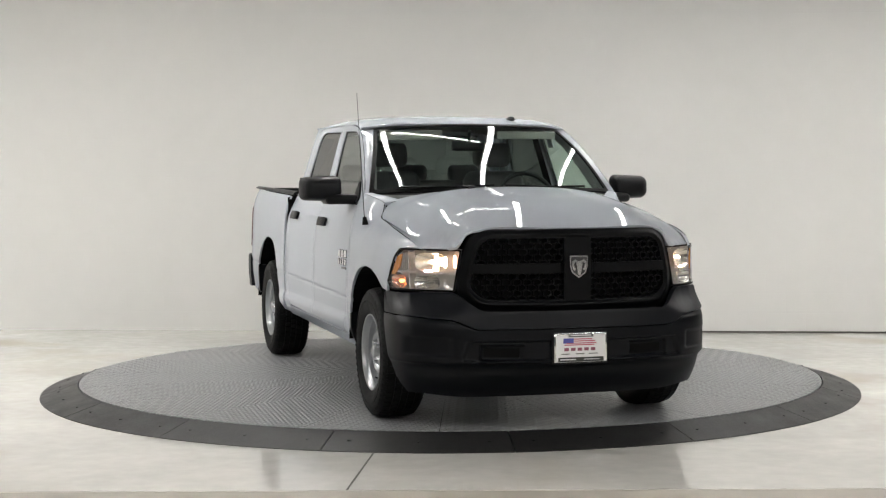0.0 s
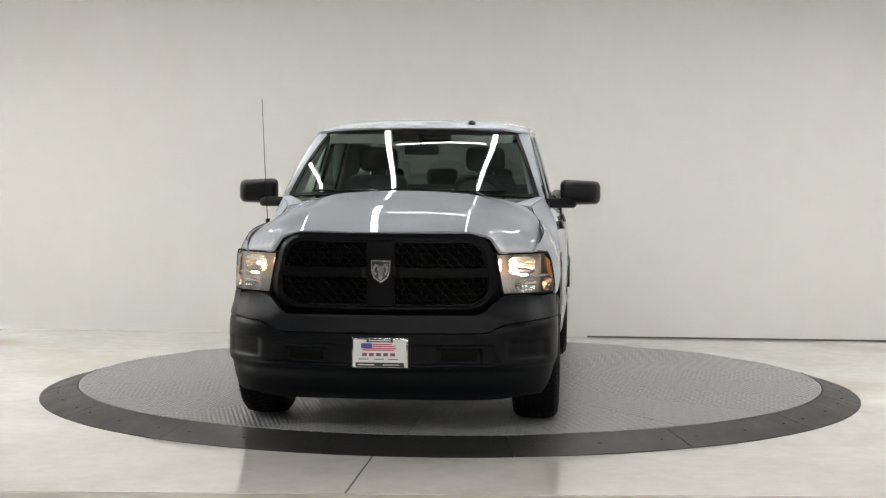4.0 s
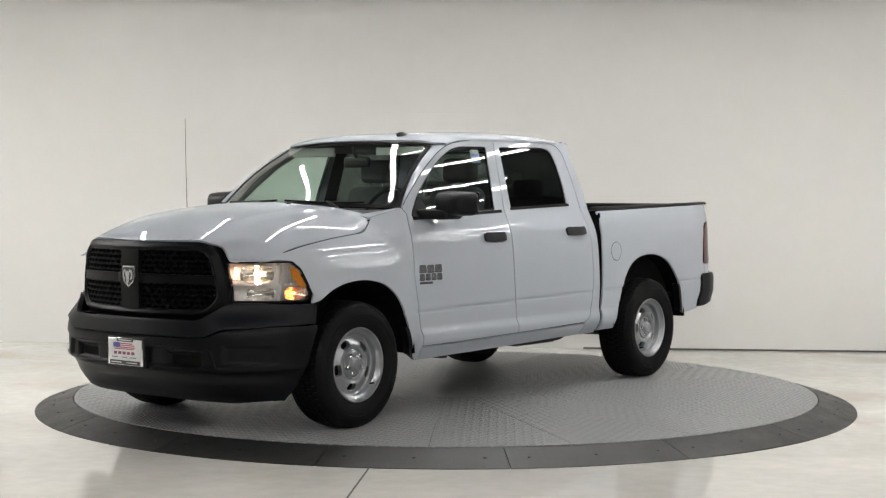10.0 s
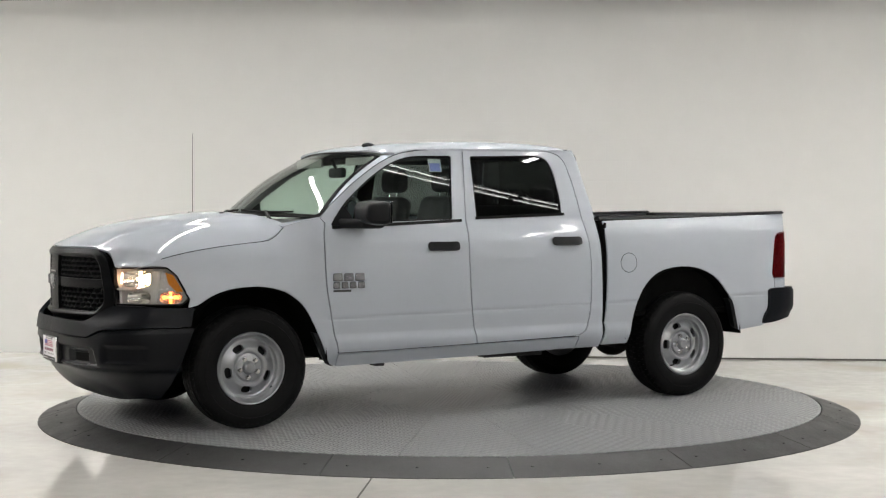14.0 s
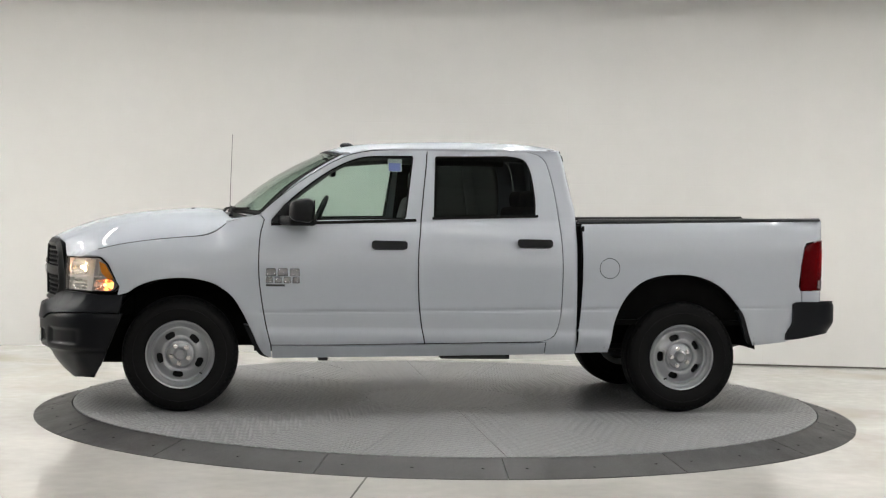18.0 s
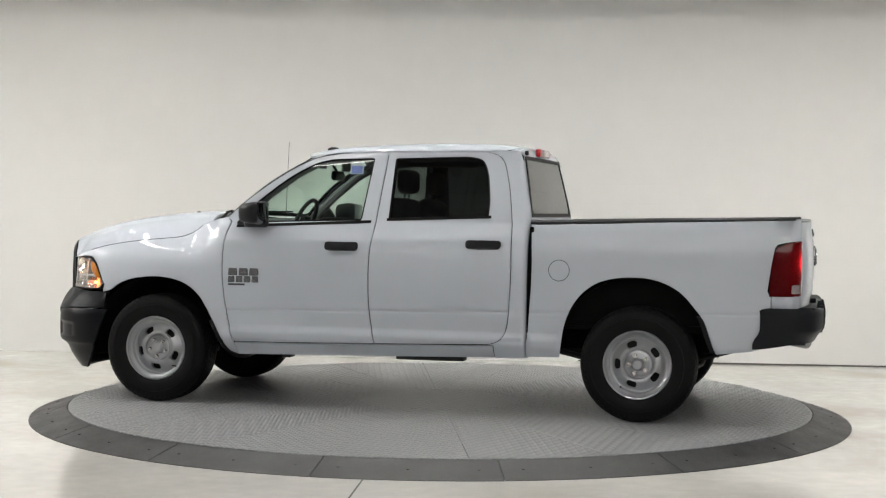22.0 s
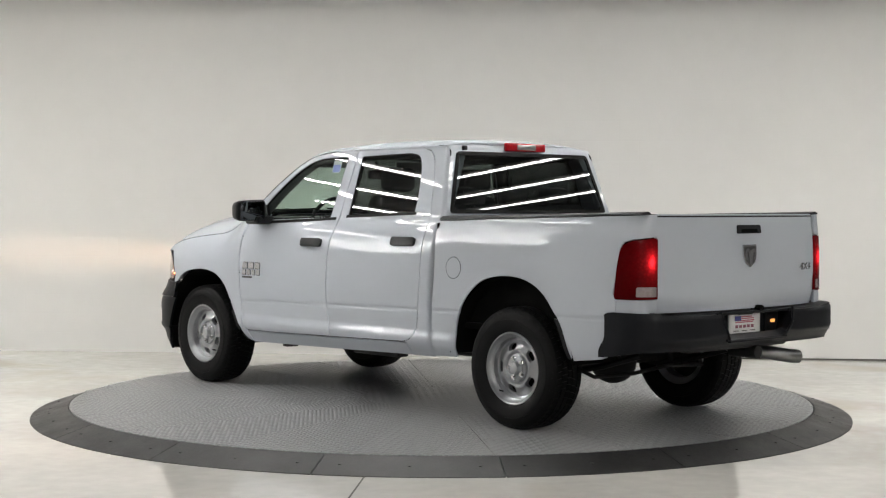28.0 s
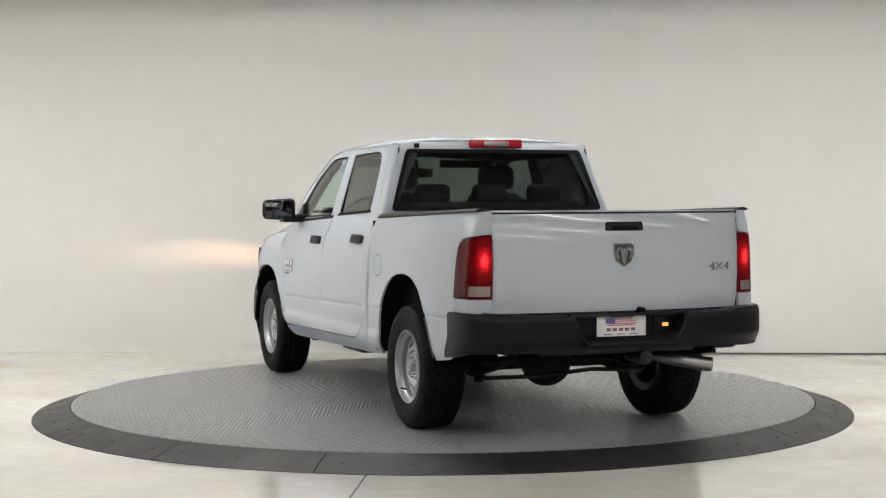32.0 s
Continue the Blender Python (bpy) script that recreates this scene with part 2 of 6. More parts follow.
def curve(pts, step=0.03):
    """A Catmull-Rom line through the points, cut into short pieces."""
    pts = [np.array(p, float) for p in pts]
    out = []
    for i in range(len(pts) - 1):
        p0, p1, p2, p3 = pts[max(i - 1, 0)], pts[i], pts[i + 1], pts[min(i + 2, len(pts) - 1)]
        n = max(1, int(np.linalg.norm(p2 - p1) / step))
        for k in range(n):
            t = k / n
            out.append(tuple(0.5 * (2 * p1 + (p2 - p0) * t + (2 * p0 - 5 * p1 + 4 * p2 - p3) * t * t + (3 * p1 - p0 - 3 * p2 + p3) * t ** 3)))
    out.append(tuple(pts[-1]))
    return out


def inset(poly, d):
    """The closed outline moved inwards by d."""
    a = sum(poly[i - 1][0] * poly[i][1] - poly[i][0] * poly[i - 1][1] for i in range(len(poly)))
    sign = 1 if a > 0 else -1
    out = []
    for i in range(len(poly)):
        p, q, r = Vector(poly[i - 1]), Vector(poly[i]), Vector(poly[(i + 1) % len(poly)])
        e1, e2 = (q - p), (r - q)
        if e1.length < 1e-6 or e2.length < 1e-6:
            out.append(tuple(q))
            continue
        n1, n2 = Vector((-e1.y, e1.x)).normalized(), Vector((-e2.y, e2.x)).normalized()
        b = n1 + n2
        b = b / max(b.dot(b) / 2, 0.5)
        out.append((q.x + sign * d * b.x, q.y + sign * d * b.y))
    return out


def rounded(x0, x1, z0, z1, r, n=5):
    out = []
    for cx, cz, a0 in ((x1 - r, z1 - r, 0), (x0 + r, z1 - r, 90), (x0 + r, z0 + r, 180), (x1 - r, z0 + r, 270)):
        for k in range(n + 1):
            a = radians(a0 + 90 * k / n)
            out.append((cx + r * math.cos(a), cz + r * math.sin(a)))
    return out


def round_corners(poly, r, n=4):
    """The closed outline with its corners rounded; r is a number or one radius a corner."""
    out = []
    for i in range(len(poly)):
        p, q, s = Vector(poly[i - 1]), Vector(poly[i]), Vector(poly[(i + 1) % len(poly)])
        ri = r[i] if isinstance(r, (list, tuple)) else r
        ri = min(ri, (p - q).length * 0.45, (s - q).length * 0.45)
        if ri < 1e-4:
            out.append(tuple(q))
            continue
        a, b = q + (p - q).normalized() * ri, q + (s - q).normalized() * ri
        for k in range(n + 1):
            t = k / n
            out.append(tuple(a * (1 - t) ** 2 + q * 2 * t * (1 - t) + b * t * t))
    return out


def with_hole(outer, hole):
    """An outline with an opening in it."""
    return {"outer": outer, "hole": hole}


def poly_area(p):
    return sum(p[i - 1][0] * p[i][1] - p[i][0] * p[i - 1][1] for i in range(len(p)))


def half(poly, a, b, keep):
    """Keeps the side of the outline that lies left (keep 1) or right (keep -1) of the line from a to b."""
    d = lambda p: keep * ((b[0] - a[0]) * (p[1] - a[1]) - (b[1] - a[1]) * (p[0] - a[0]))
    out = []
    for i in range(len(poly)):
        p, q = poly[i - 1], poly[i]
        dp, dq = d(p), d(q)
        if (dp >= 0) != (dq >= 0):
            t = dp / (dp - dq)
            out.append((p[0] + t * (q[0] - p[0]), p[1] + t * (q[1] - p[1])))
        if dq >= 0:
            out.append(q)
    return out


def without(cell, hole):
    """The pieces of a small convex outline that lie outside another."""
    if len(hole) < 3 or abs(poly_area(hole)) < 1e-9:
        return [cell]
    if poly_area(hole) < 0:
        hole = hole[::-1]
    pieces, rest = [], cell
    for i in range(len(hole)):
        a, b = hole[i - 1], hole[i]
        if abs(a[0] - b[0]) + abs(a[1] - b[1]) < 1e-7:
            continue
        piece = half(rest, a, b, -1)
        if len(piece) > 2 and abs(poly_area(piece)) > 1e-8:
            pieces.append(piece)
        rest = half(rest, a, b, 1)
        if len(rest) < 3:
            break
    return pieces


def cut(poly, axis, value, keep):
    """Keeps the side of the outline at which keep * (p[axis] - value) >= 0."""
    out = []
    for i in range(len(poly)):
        p, q = poly[i - 1], poly[i]
        dp, dq = keep * (p[axis] - value), keep * (q[axis] - value)
        if (dp >= 0) != (dq >= 0):
            t = dp / (dp - dq)
            s = [p[0] + t * (q[0] - p[0]), p[1] + t * (q[1] - p[1])]
            s[axis] = value
            out.append(tuple(s))
        if dq >= 0:
            out.append(q)
    return out


def simple_loops(f, flat):
    """Cuts a face that meets itself into faces that do not."""
    seen = {}
    for j, k in enumerate(f):
        if k in seen:
            i = seen[k]
            return simple_loops(f[i:j], flat) + simple_loops(f[:i] + f[j:], flat)
        seen[k] = j
    if len(f) < 3:
        return []
    area = sum(flat[f[k - 1]][0] * flat[f[k]][1] - flat[f[k]][0] * flat[f[k - 1]][1] for k in range(len(f)))
    return [f] if abs(area) > 1e-9 else []


def patch(name, fn, poly, step, mat, parent, label="", thick=0.014, flip=False, mirror=False):
    """A curved panel: the outline poly in (u, v) laid on the surface fn(u, v), with an edge that turns back by thick. Its normals are the surface's own."""
    su, sv = step if isinstance(step, tuple) else (step, step)
    hole = []
    if isinstance(poly, dict):
        poly, hole = poly["outer"], poly["hole"]
    if mirror:
        base = fn
        fn = lambda u, v: (lambda p: (p[0], -p[1], p[2]))(base(u, v))
        flip = not flip
    us, vs = [p[0] for p in poly], [p[1] for p in poly]
    u0, v0 = math.floor(min(us) / su) * su, math.floor(min(vs) / sv) * sv
    nu, nv = int(math.ceil((max(us) - u0) / su - 1e-9)), int(math.ceil((max(vs) - v0) / sv - 1e-9))
    index, flat, faces = {}, [], []
    for i in range(nu):
        col = cut(cut(poly, 0, u0 + i * su, 1), 0, u0 + (i + 1) * su, -1)
        if len(col) < 3:
            continue
        hcol = cut(cut(hole, 0, u0 + i * su, 1), 0, u0 + (i + 1) * su, -1) if hole else []
        for j in range(nv):
            c = cut(cut(col, 1, v0 + j * sv, 1), 1, v0 + (j + 1) * sv, -1)
            if len(c) < 3:
                continue
            if abs(poly_area(c)) < 1e-8:
                continue
            hc = cut(cut(hcol, 1, v0 + j * sv, 1), 1, v0 + (j + 1) * sv, -1) if len(hcol) > 2 else []
            for piece in without(c, hc):
                f = []
                for p in piece:
                    key = (round(p[0], 5), round(p[1], 5))
                    if key not in index:
                        index[key] = len(flat)
                        flat.append(p)
                    if not f or f[-1] != index[key]:
                        f.append(index[key])
                if len(f) > 1 and f[0] == f[-1]:
                    f.pop()
                faces += simple_loops(f, flat)
    co, no = [], []
    e = 1e-3
    for u, v in flat:
        p = Vector(fn(u, v))
        n = (Vector(fn(u + e, v)) - Vector(fn(u - e, v))).cross(Vector(fn(u, v + e)) - Vector(fn(u, v - e)))
        n = n.normalized() if n.length > 1e-12 else Vector((0, 0, 1))
        co.append(p)
        no.append(-n if flip else n)
    a = sum(poly[k - 1][0] * poly[k][1] - poly[k][0] * poly[k - 1][1] for k in range(len(poly)))
    if (a < 0) != flip:
        faces = [f[::-1] for f in faces]
    count = {}
    for f in faces:
        for k in range(len(f)):
            a, b = f[k - 1], f[k]
            count.setdefault((min(a, b), max(a, b)), []).append((a, b))
    normals = [tuple(n) for n in no]
    if thick:
        top, low = {}, {}
        for es in count.values():
            if len(es) == 1:
                a, b = es[0]
                for k in (a, b):
                    if k not in top:
                        top[k] = len(co)
                        co.append(co[k].copy())
                        low[k] = len(co)
                        co.append(co[k] - no[k] * thick)
                        normals += [(0, 0, 0), (0, 0, 0)]
                faces.append([top[b], top[a], low[a], low[b]])
    mesh = bpy.data.meshes.new(name)
    mesh.from_pydata([tuple(c) for c in co], [], faces)
    mesh.polygons.foreach_set("use_smooth", [True] * len(mesh.polygons))
    mesh.update()
    mesh.normals_split_custom_set_from_vertices(normals)
    return mesh_object(name, mesh, mat, parent, label)


def both_sides(name, fn, poly, step, mat, parent, label="", thick=0.014):
    return [patch(name, fn, poly, step, mat, parent, label, thick, flip=True, mirror=m) for m in (False, True)]


# ---- the studio ----
def brick_bump(m, width, height, strength):
    nt = m.node_tree
    tc, br, bp = nt.nodes.new("ShaderNodeTexCoord"), nt.nodes.new("ShaderNodeTexBrick"), nt.nodes.new("ShaderNodeBump")
    br.inputs["Scale"].default_value = 1.0
    br.inputs["Brick Width"].default_value, br.inputs["Row Height"].default_value = width, height
    br.inputs["Mortar Size"].default_value, br.inputs["Mortar Smooth"].default_value = 0.006, 0.6
    br.inputs["Color1"].default_value = br.inputs["Color2"].default_value = (1, 1, 1, 1)
    br.inputs["Mortar"].default_value = (0, 0, 0, 1)
    mp = nt.nodes.new("ShaderNodeMapping")
    mp.inputs["Rotation"].default_value = (radians(90), 0, 0)
    bp.inputs["Strength"].default_value, bp.inputs["Distance"].default_value = strength, 0.004
    nt.links.new(tc.outputs["Object"], mp.inputs["Vector"])
    nt.links.new(mp.outputs[0], br.inputs["Vector"])
    nt.links.new(br.outputs["Color"], bp.inputs["Height"])
    nt.links.new(bp.outputs[0], nt.nodes["Principled BSDF"].inputs["Normal"])
    return m


WALL = brick_bump(material("painted_block_wall", (0.75, 0.745, 0.725), 0.55, var=0.03, scale=0.5), 0.4, 0.2, 0.12)
SIDE_WALL = material("charcoal_wall_paint", (0.10, 0.10, 0.10), 0.7, var=0.06, scale=0.6)
PALE_WALL = material("pale_wall_paint", (0.62, 0.61, 0.59), 0.6, var=0.04, scale=0.6)
DARK_WALL = material("dark_grey_paint", (0.10, 0.10, 0.105), 0.7, var=0.1, scale=0.8)
CEILING = material("dark_ceiling_paint", (0.05, 0.05, 0.05), 0.8, var=0.1, scale=0.7)
FLOOR = material("polished_concrete", (0.78, 0.76, 0.71), 0.09, var=0.12, scale=0.9, rough_var=0.08, spec=0.6, coat=0.2, coat_rough=0.06)


def stain(m, color, scale, low, high):
    """Mixes wide worn patches of another colour into a material's own."""
    nt = m.node_tree
    tc, no, mr, mx = (nt.nodes.new(k) for k in ("ShaderNodeTexCoord", "ShaderNodeTexNoise", "ShaderNodeMapRange", "ShaderNodeMix"))
    mx.data_type, mr.interpolation_type = "RGBA", "SMOOTHSTEP"
    no.inputs["Scale"].default_value, no.inputs["Detail"].default_value, no.inputs["Distortion"].default_value = scale, 5, 0.6
    mr.inputs["From Min"].default_value, mr.inputs["From Max"].default_value = low, high
    base = nt.nodes["Principled BSDF"].inputs["Base Color"]
    nt.links.new(tc.outputs["Object"], no.inputs["Vector"])
    nt.links.new(no.outputs["Fac"], mr.inputs["Value"])
    nt.links.new(mr.outputs[0], mx.inputs["Factor"])
    nt.links.new(base.links[0].from_socket, mx.inputs["A"])
    mx.inputs["B"].default_value = (*color, 1)
    nt.links.new(mx.outputs["Result"], base)


stain(FLOOR, (0.66, 0.605, 0.52), 0.55, 0.52, 0.72)
FLOOR_STRIP = material("worn_concrete", (0.46, 0.42, 0.36), 0.35, var=0.14, scale=2.5, rough_var=0.1)
JOINT = material("dark_joint", (0.10, 0.095, 0.085), 0.9)
RAMP = material("black_ramp_rubber", (0.024, 0.0235, 0.0235), 0.45, var=0.22, scale=5, bump=0.25, bump_scale=150, rough_var=0.1)
TUBE = material("led_tube", (1, 1, 1), 0.4, emit=(1.0, 0.98, 0.945), strength=36.0)
PANEL = material("led_panel", (1, 1, 1), 0.4, emit=(1.0, 0.98, 0.945), strength=37.0)
# fill light: stronger than the other strips, to lift the left wall
WEST_FILL = material("west_fill_panel", (1, 1, 1), 0.4, emit=(1.0, 0.98, 0.945), strength=78.0)
REAR_TUBE = material("bright_led_tube", (1, 1, 1), 0.4, emit=(1.0, 0.98, 0.945), strength=20.0)
TWIN_TUBE = material("dim_led_tube", (1, 1, 1), 0.4, emit=(1.0, 0.98, 0.945), strength=8.0)
FIXTURE = material("white_fixture", (0.7, 0.7, 0.7), 0.5)

CEIL_Z = 3.70
wall_y = lambda x: 3.98 - 0.09 * x


def slab(name, x0, x1, y0, y1, z0, z1, mat, label, category, bevel=0.0):
    bm = bmesh.new()
    box(bm, x0, x1, y0, y1, z0, z1, bevel)
    return tagged(part(name, bm, mat, smooth=False), label, category, kind="structure")


floor = slab("floor", -16, 16, -4.05, 6, -0.2, 0, FLOOR, "pale polished concrete floor with faint stains", "floor")
slab("floor_front", -16, 16, -19, -4.054, -0.2, -0.002, FLOOR_STRIP, "tan worn concrete floor strip", "floor")
bm = bmesh.new()
vs = box(bm, -6.0, 5.6, 0, 0.25, -0.2, 4.2)
back_wall = part("wall_north", bm, WALL, smooth=False)
back_wall.matrix_world = Matrix.Translation((0, wall_y(0), 0)) @ Matrix.Rotation(math.atan(-0.09), 4, "Z")
tagged(back_wall, "off-white painted concrete block wall", "wall", kind="structure")
for name, x0, x1, mat, label in (("wall_north_west", -16.2, -6.003, PALE_WALL, "pale painted wall beside the white one"), ("wall_north_east", 5.603, 16.2, DARK_WALL, "plain dark grey wall beside the white one")):
    bm = bmesh.new()
    box(bm, x0, x1, 0.02, 0.27, -0.2, 4.2)
    ob = part(name, bm, mat, smooth=False)
    ob.matrix_world = back_wall.matrix_world
    tagged(ob, label, "wall", kind="structure")
for name, x0, x1 in (("wall_west", -16.3, -16), ("wall_east", 16, 16.3)):
    slab(name, x0, x1, -4, 5.6, -0.2, 4.2, PALE_WALL if x0 < 0 else SIDE_WALL, "plain pale painted wall" if x0 < 0 else "plain charcoal painted wall", "wall")
    slab(name + "_rear", x0, x1, -19, -4.003, -0.2, 4.2, DARK_WALL, "plain dark grey wall", "wall")
slab("wall_south", -16.3, 16.3, -19.3, -19, -0.2, 4.2, DARK_WALL, "plain dark grey wall", "wall")
slab("ceiling", -16.3, 16.3, -4, 5.8, CEIL_Z, CEIL_Z + 0.2, CEILING, "dark grey painted ceiling", "ceiling")
slab("ceiling_rear", -16.3, 16.3, -19.3, -4.003, CEIL_Z, CEIL_Z + 0.2, DARK_WALL, "dark grey ceiling", "ceiling")

# saw-cut joints and hairline cracks in the floor
def joint(a, b, w, label="dark saw-cut joint in concrete"):
    a, b = Vector((*a, 0)), Vector((*b, 0))
    s = (b - a).normalized().cross(Vector((0, 0, 1))) * w / 2
    bm = bmesh.new()
    bm.faces.new([bm.verts.new(p + Vector((0, 0, 0.0015))) for p in (a - s, b - s, b + s, a + s)])
    return tagged(part("floor_joint", bm, JOINT, smooth=False), label, "floor joint", kind="structure")


joint((-0.43, -2.95), (-0.517, -4.05), 0.012)
joint((-4.9, 1.6), (-3.6, 3.3), 0.006, "hairline crack in concrete")
# dark strip for the shadow gap where the wall meets the floor
bm = bmesh.new()
box(bm, 0, 6.5, -0.004, 0, 0.0, 0.016)
shadow_gap = part("baseboard", bm, JOINT, smooth=False)
shadow_gap.matrix_world = Matrix.Translation((1.4, wall_y(1.4), 0)) @ Matrix.Rotation(math.atan(-0.09), 4, "Z")
tagged(shadow_gap, "thin dark strip for the shadow gap along the wall foot", "baseboard", kind="structure")


# ---- ceiling lamps ----
def batten(length, width, mat, depth=0.05, drop=0.1):
    root = new("ceiling_lamp")
    bm = bmesh.new()
    box(bm, -length / 2, length / 2, -width / 2 - 0.015, width / 2 + 0.015, 0.0, depth, 0.006)
    part("housing", bm, FIXTURE, root)
    bm = bmesh.new()
    box(bm, -length / 2 + 0.02, length / 2 - 0.02, -width / 2, width / 2, -0.025, -0.001, 0.008)
    part("diffuser", bm, mat, root, "glowing white diffuser")
    for x in (-length / 2 + 0.15, length / 2 - 0.15):
        bm = bmesh.new()
        cyl(bm, (x, 0, depth), (x, 0, drop), 0.006, seg=6)
        part("hanger", bm, FIXTURE, root)
    return tagged(root, "long white LED batten hung from the ceiling", "ceiling lamp", "studio ceiling lamps")


LAMP_Z = 3.6
tube_lamp = batten(2.3, 0.16, REAR_TUBE)
ROWS = (-6.3, -8.8, -11.8, -15.5)
for y in ROWS:
    # columns from x = 6.0 on are added fill, to brighten the east side
    for x in (-3.6, -1.2, 1.2, 3.6, 6.0, 8.4, 10.8):
        m = pose(x, y, LAMP_Z)
        if y == ROWS[0] and x < -3:
            tube_lamp.matrix_basis = m
        else:
            copy_thing(tube_lamp, m)
# even rows of strips above the turntable, one thin cross tube between the middle ones
strip_lamp, west_fill = batten(3.1, 0.065, PANEL), batten(3.1, 0.065, WEST_FILL)
# the far west strips are added and over-bright, to fill the left wall
for k in range(-9, 8):
    lamp, m = west_fill if k < -3 else strip_lamp, pose(-0.72 + 1.36 * k, 0.0, LAMP_Z, 0, 0, 90)
    if k in (-9, -3):
        lamp.matrix_basis = m
    else:
        copy_thing(lamp, m)
cross_lamp = batten(1.15, 0.016, TUBE, drop=0.18)
cross_lamp.matrix_basis = pose(-0.04, 0.05, LAMP_Z - 0.08)
# a long twin row in front of the strips
twin_lamp = batten(2.3, 0.010, TWIN_TUBE, 0.03, 0.14)
for k in range(-3, 4):
    for y in (-2.46, -2.34):
        m = pose(0.9 + 2.4 * k, y + 0.03 * k, LAMP_Z - 0.04, 0, 0, 1.0)
        if k == -3 and y < -2.4:
            twin_lamp.matrix_basis = m
        else:
            copy_thing(twin_lamp, m)


# ---- the turntable ----
DISC_Z, DISC_R, RAMP_R = 0.0835, 2.764, 3.036




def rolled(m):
    """Fine rolled dashes in rows; lighter tops put their glints into the colour."""
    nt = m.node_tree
    tc, w1, w2, mul, bp, glint, tone = (nt.nodes.new(k) for k in ("ShaderNodeTexCoord", "ShaderNodeTexWave", "ShaderNodeTexWave", "ShaderNodeMath", "ShaderNodeBump", "ShaderNodeMapRange", "ShaderNodeVectorMath"))
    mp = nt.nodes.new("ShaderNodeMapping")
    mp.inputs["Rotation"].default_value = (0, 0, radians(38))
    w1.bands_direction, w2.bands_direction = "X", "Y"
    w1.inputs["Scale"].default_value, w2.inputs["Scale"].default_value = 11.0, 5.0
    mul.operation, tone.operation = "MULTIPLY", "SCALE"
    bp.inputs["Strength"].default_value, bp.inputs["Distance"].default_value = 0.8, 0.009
    glint.inputs["To Min"].default_value, glint.inputs["To Max"].default_value = 0.84, 1.32
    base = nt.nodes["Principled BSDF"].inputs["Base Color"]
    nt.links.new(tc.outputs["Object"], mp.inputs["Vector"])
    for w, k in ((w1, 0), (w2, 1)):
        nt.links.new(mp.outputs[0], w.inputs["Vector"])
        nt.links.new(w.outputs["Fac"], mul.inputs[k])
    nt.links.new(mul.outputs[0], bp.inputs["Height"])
    nt.links.new(mul.outputs[0], glint.inputs["Value"])
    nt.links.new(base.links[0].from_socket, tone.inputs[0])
    nt.links.new(glint.outputs[0], tone.inputs["Scale"])
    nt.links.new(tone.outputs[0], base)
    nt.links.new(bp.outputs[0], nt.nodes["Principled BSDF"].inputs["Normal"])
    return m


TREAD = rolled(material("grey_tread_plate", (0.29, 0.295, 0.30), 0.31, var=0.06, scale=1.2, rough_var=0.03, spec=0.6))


def ring_sector(r0, z0, r1, z1, a0, a1, low, seg=8):
    """A sector between two radii whose top runs from z0 to z1."""
    bm = bmesh.new()
    cols = []
    for k in range(seg + 1):
        a = a0 + (a1 - a0) * k / seg
        c, s = math.cos(a), math.sin(a)
        cols.append([bm.verts.new((r * c, r * s, z)) for r, z in ((r0, z0), (r1, z1), (r1, low), (r0, low))])
    for p, q in zip(cols, cols[1:]):
        for k in range(4):
            bm.faces.new((p[k], q[k], q[(k + 1) % 4], p[(k + 1) % 4]))
    bm.faces.new(cols[0][::-1])
    bm.faces.new(cols[-1])
    return bm


disc = new("turntable")
tagged(disc, "round grey steel turntable of ribbed tread plates", "turntable")
bm = bmesh.new()
bmesh.ops.create_cone(bm, cap_ends=True, segments=96, radius1=DISC_R - 0.01, radius2=DISC_R - 0.01, depth=DISC_Z - 0.012,
                      matrix=Matrix.Translation((0, 0, (DISC_Z - 0.012) / 2 + 0.001)))
part("core", bm, FRAME, disc)
gap = 0.0012


HUB_R = 0.60


def ribs(bm, low, high, width):
    """Rolled ribs, all one way, between the bounds that low(y) and high(y) give."""
    y = 0.028
    while y < width:
        x0, x1 = low(y), high(y)
        if x1 - x0 > 0.03:
            rows = [[bm.verts.new((x, y + w, DISC_Z + h)) for w, h in ((-0.014, 0.0), (-0.004, 0.0020), (0.004, 0.0020), (0.014, 0.0))] for x in (x0, x1)]
            for k in range(3):
                bm.faces.new((rows[0][k], rows[1][k], rows[1][k + 1], rows[0][k + 1]))
        y += 0.054


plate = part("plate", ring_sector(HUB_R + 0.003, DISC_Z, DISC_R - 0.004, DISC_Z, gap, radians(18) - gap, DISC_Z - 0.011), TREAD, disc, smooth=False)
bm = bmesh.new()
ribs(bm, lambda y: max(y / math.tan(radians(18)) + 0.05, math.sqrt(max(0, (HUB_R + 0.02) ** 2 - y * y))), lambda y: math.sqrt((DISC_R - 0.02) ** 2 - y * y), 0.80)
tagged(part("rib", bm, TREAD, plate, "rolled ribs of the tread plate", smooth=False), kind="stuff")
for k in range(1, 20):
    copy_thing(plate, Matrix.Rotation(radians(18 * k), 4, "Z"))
bm = bmesh.new()
bmesh.ops.create_cone(bm, cap_ends=True, segments=64, radius1=HUB_R, radius2=HUB_R, depth=0.011, matrix=Matrix.Translation((0, 0, DISC_Z - 0.0055)))
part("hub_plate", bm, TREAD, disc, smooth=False)

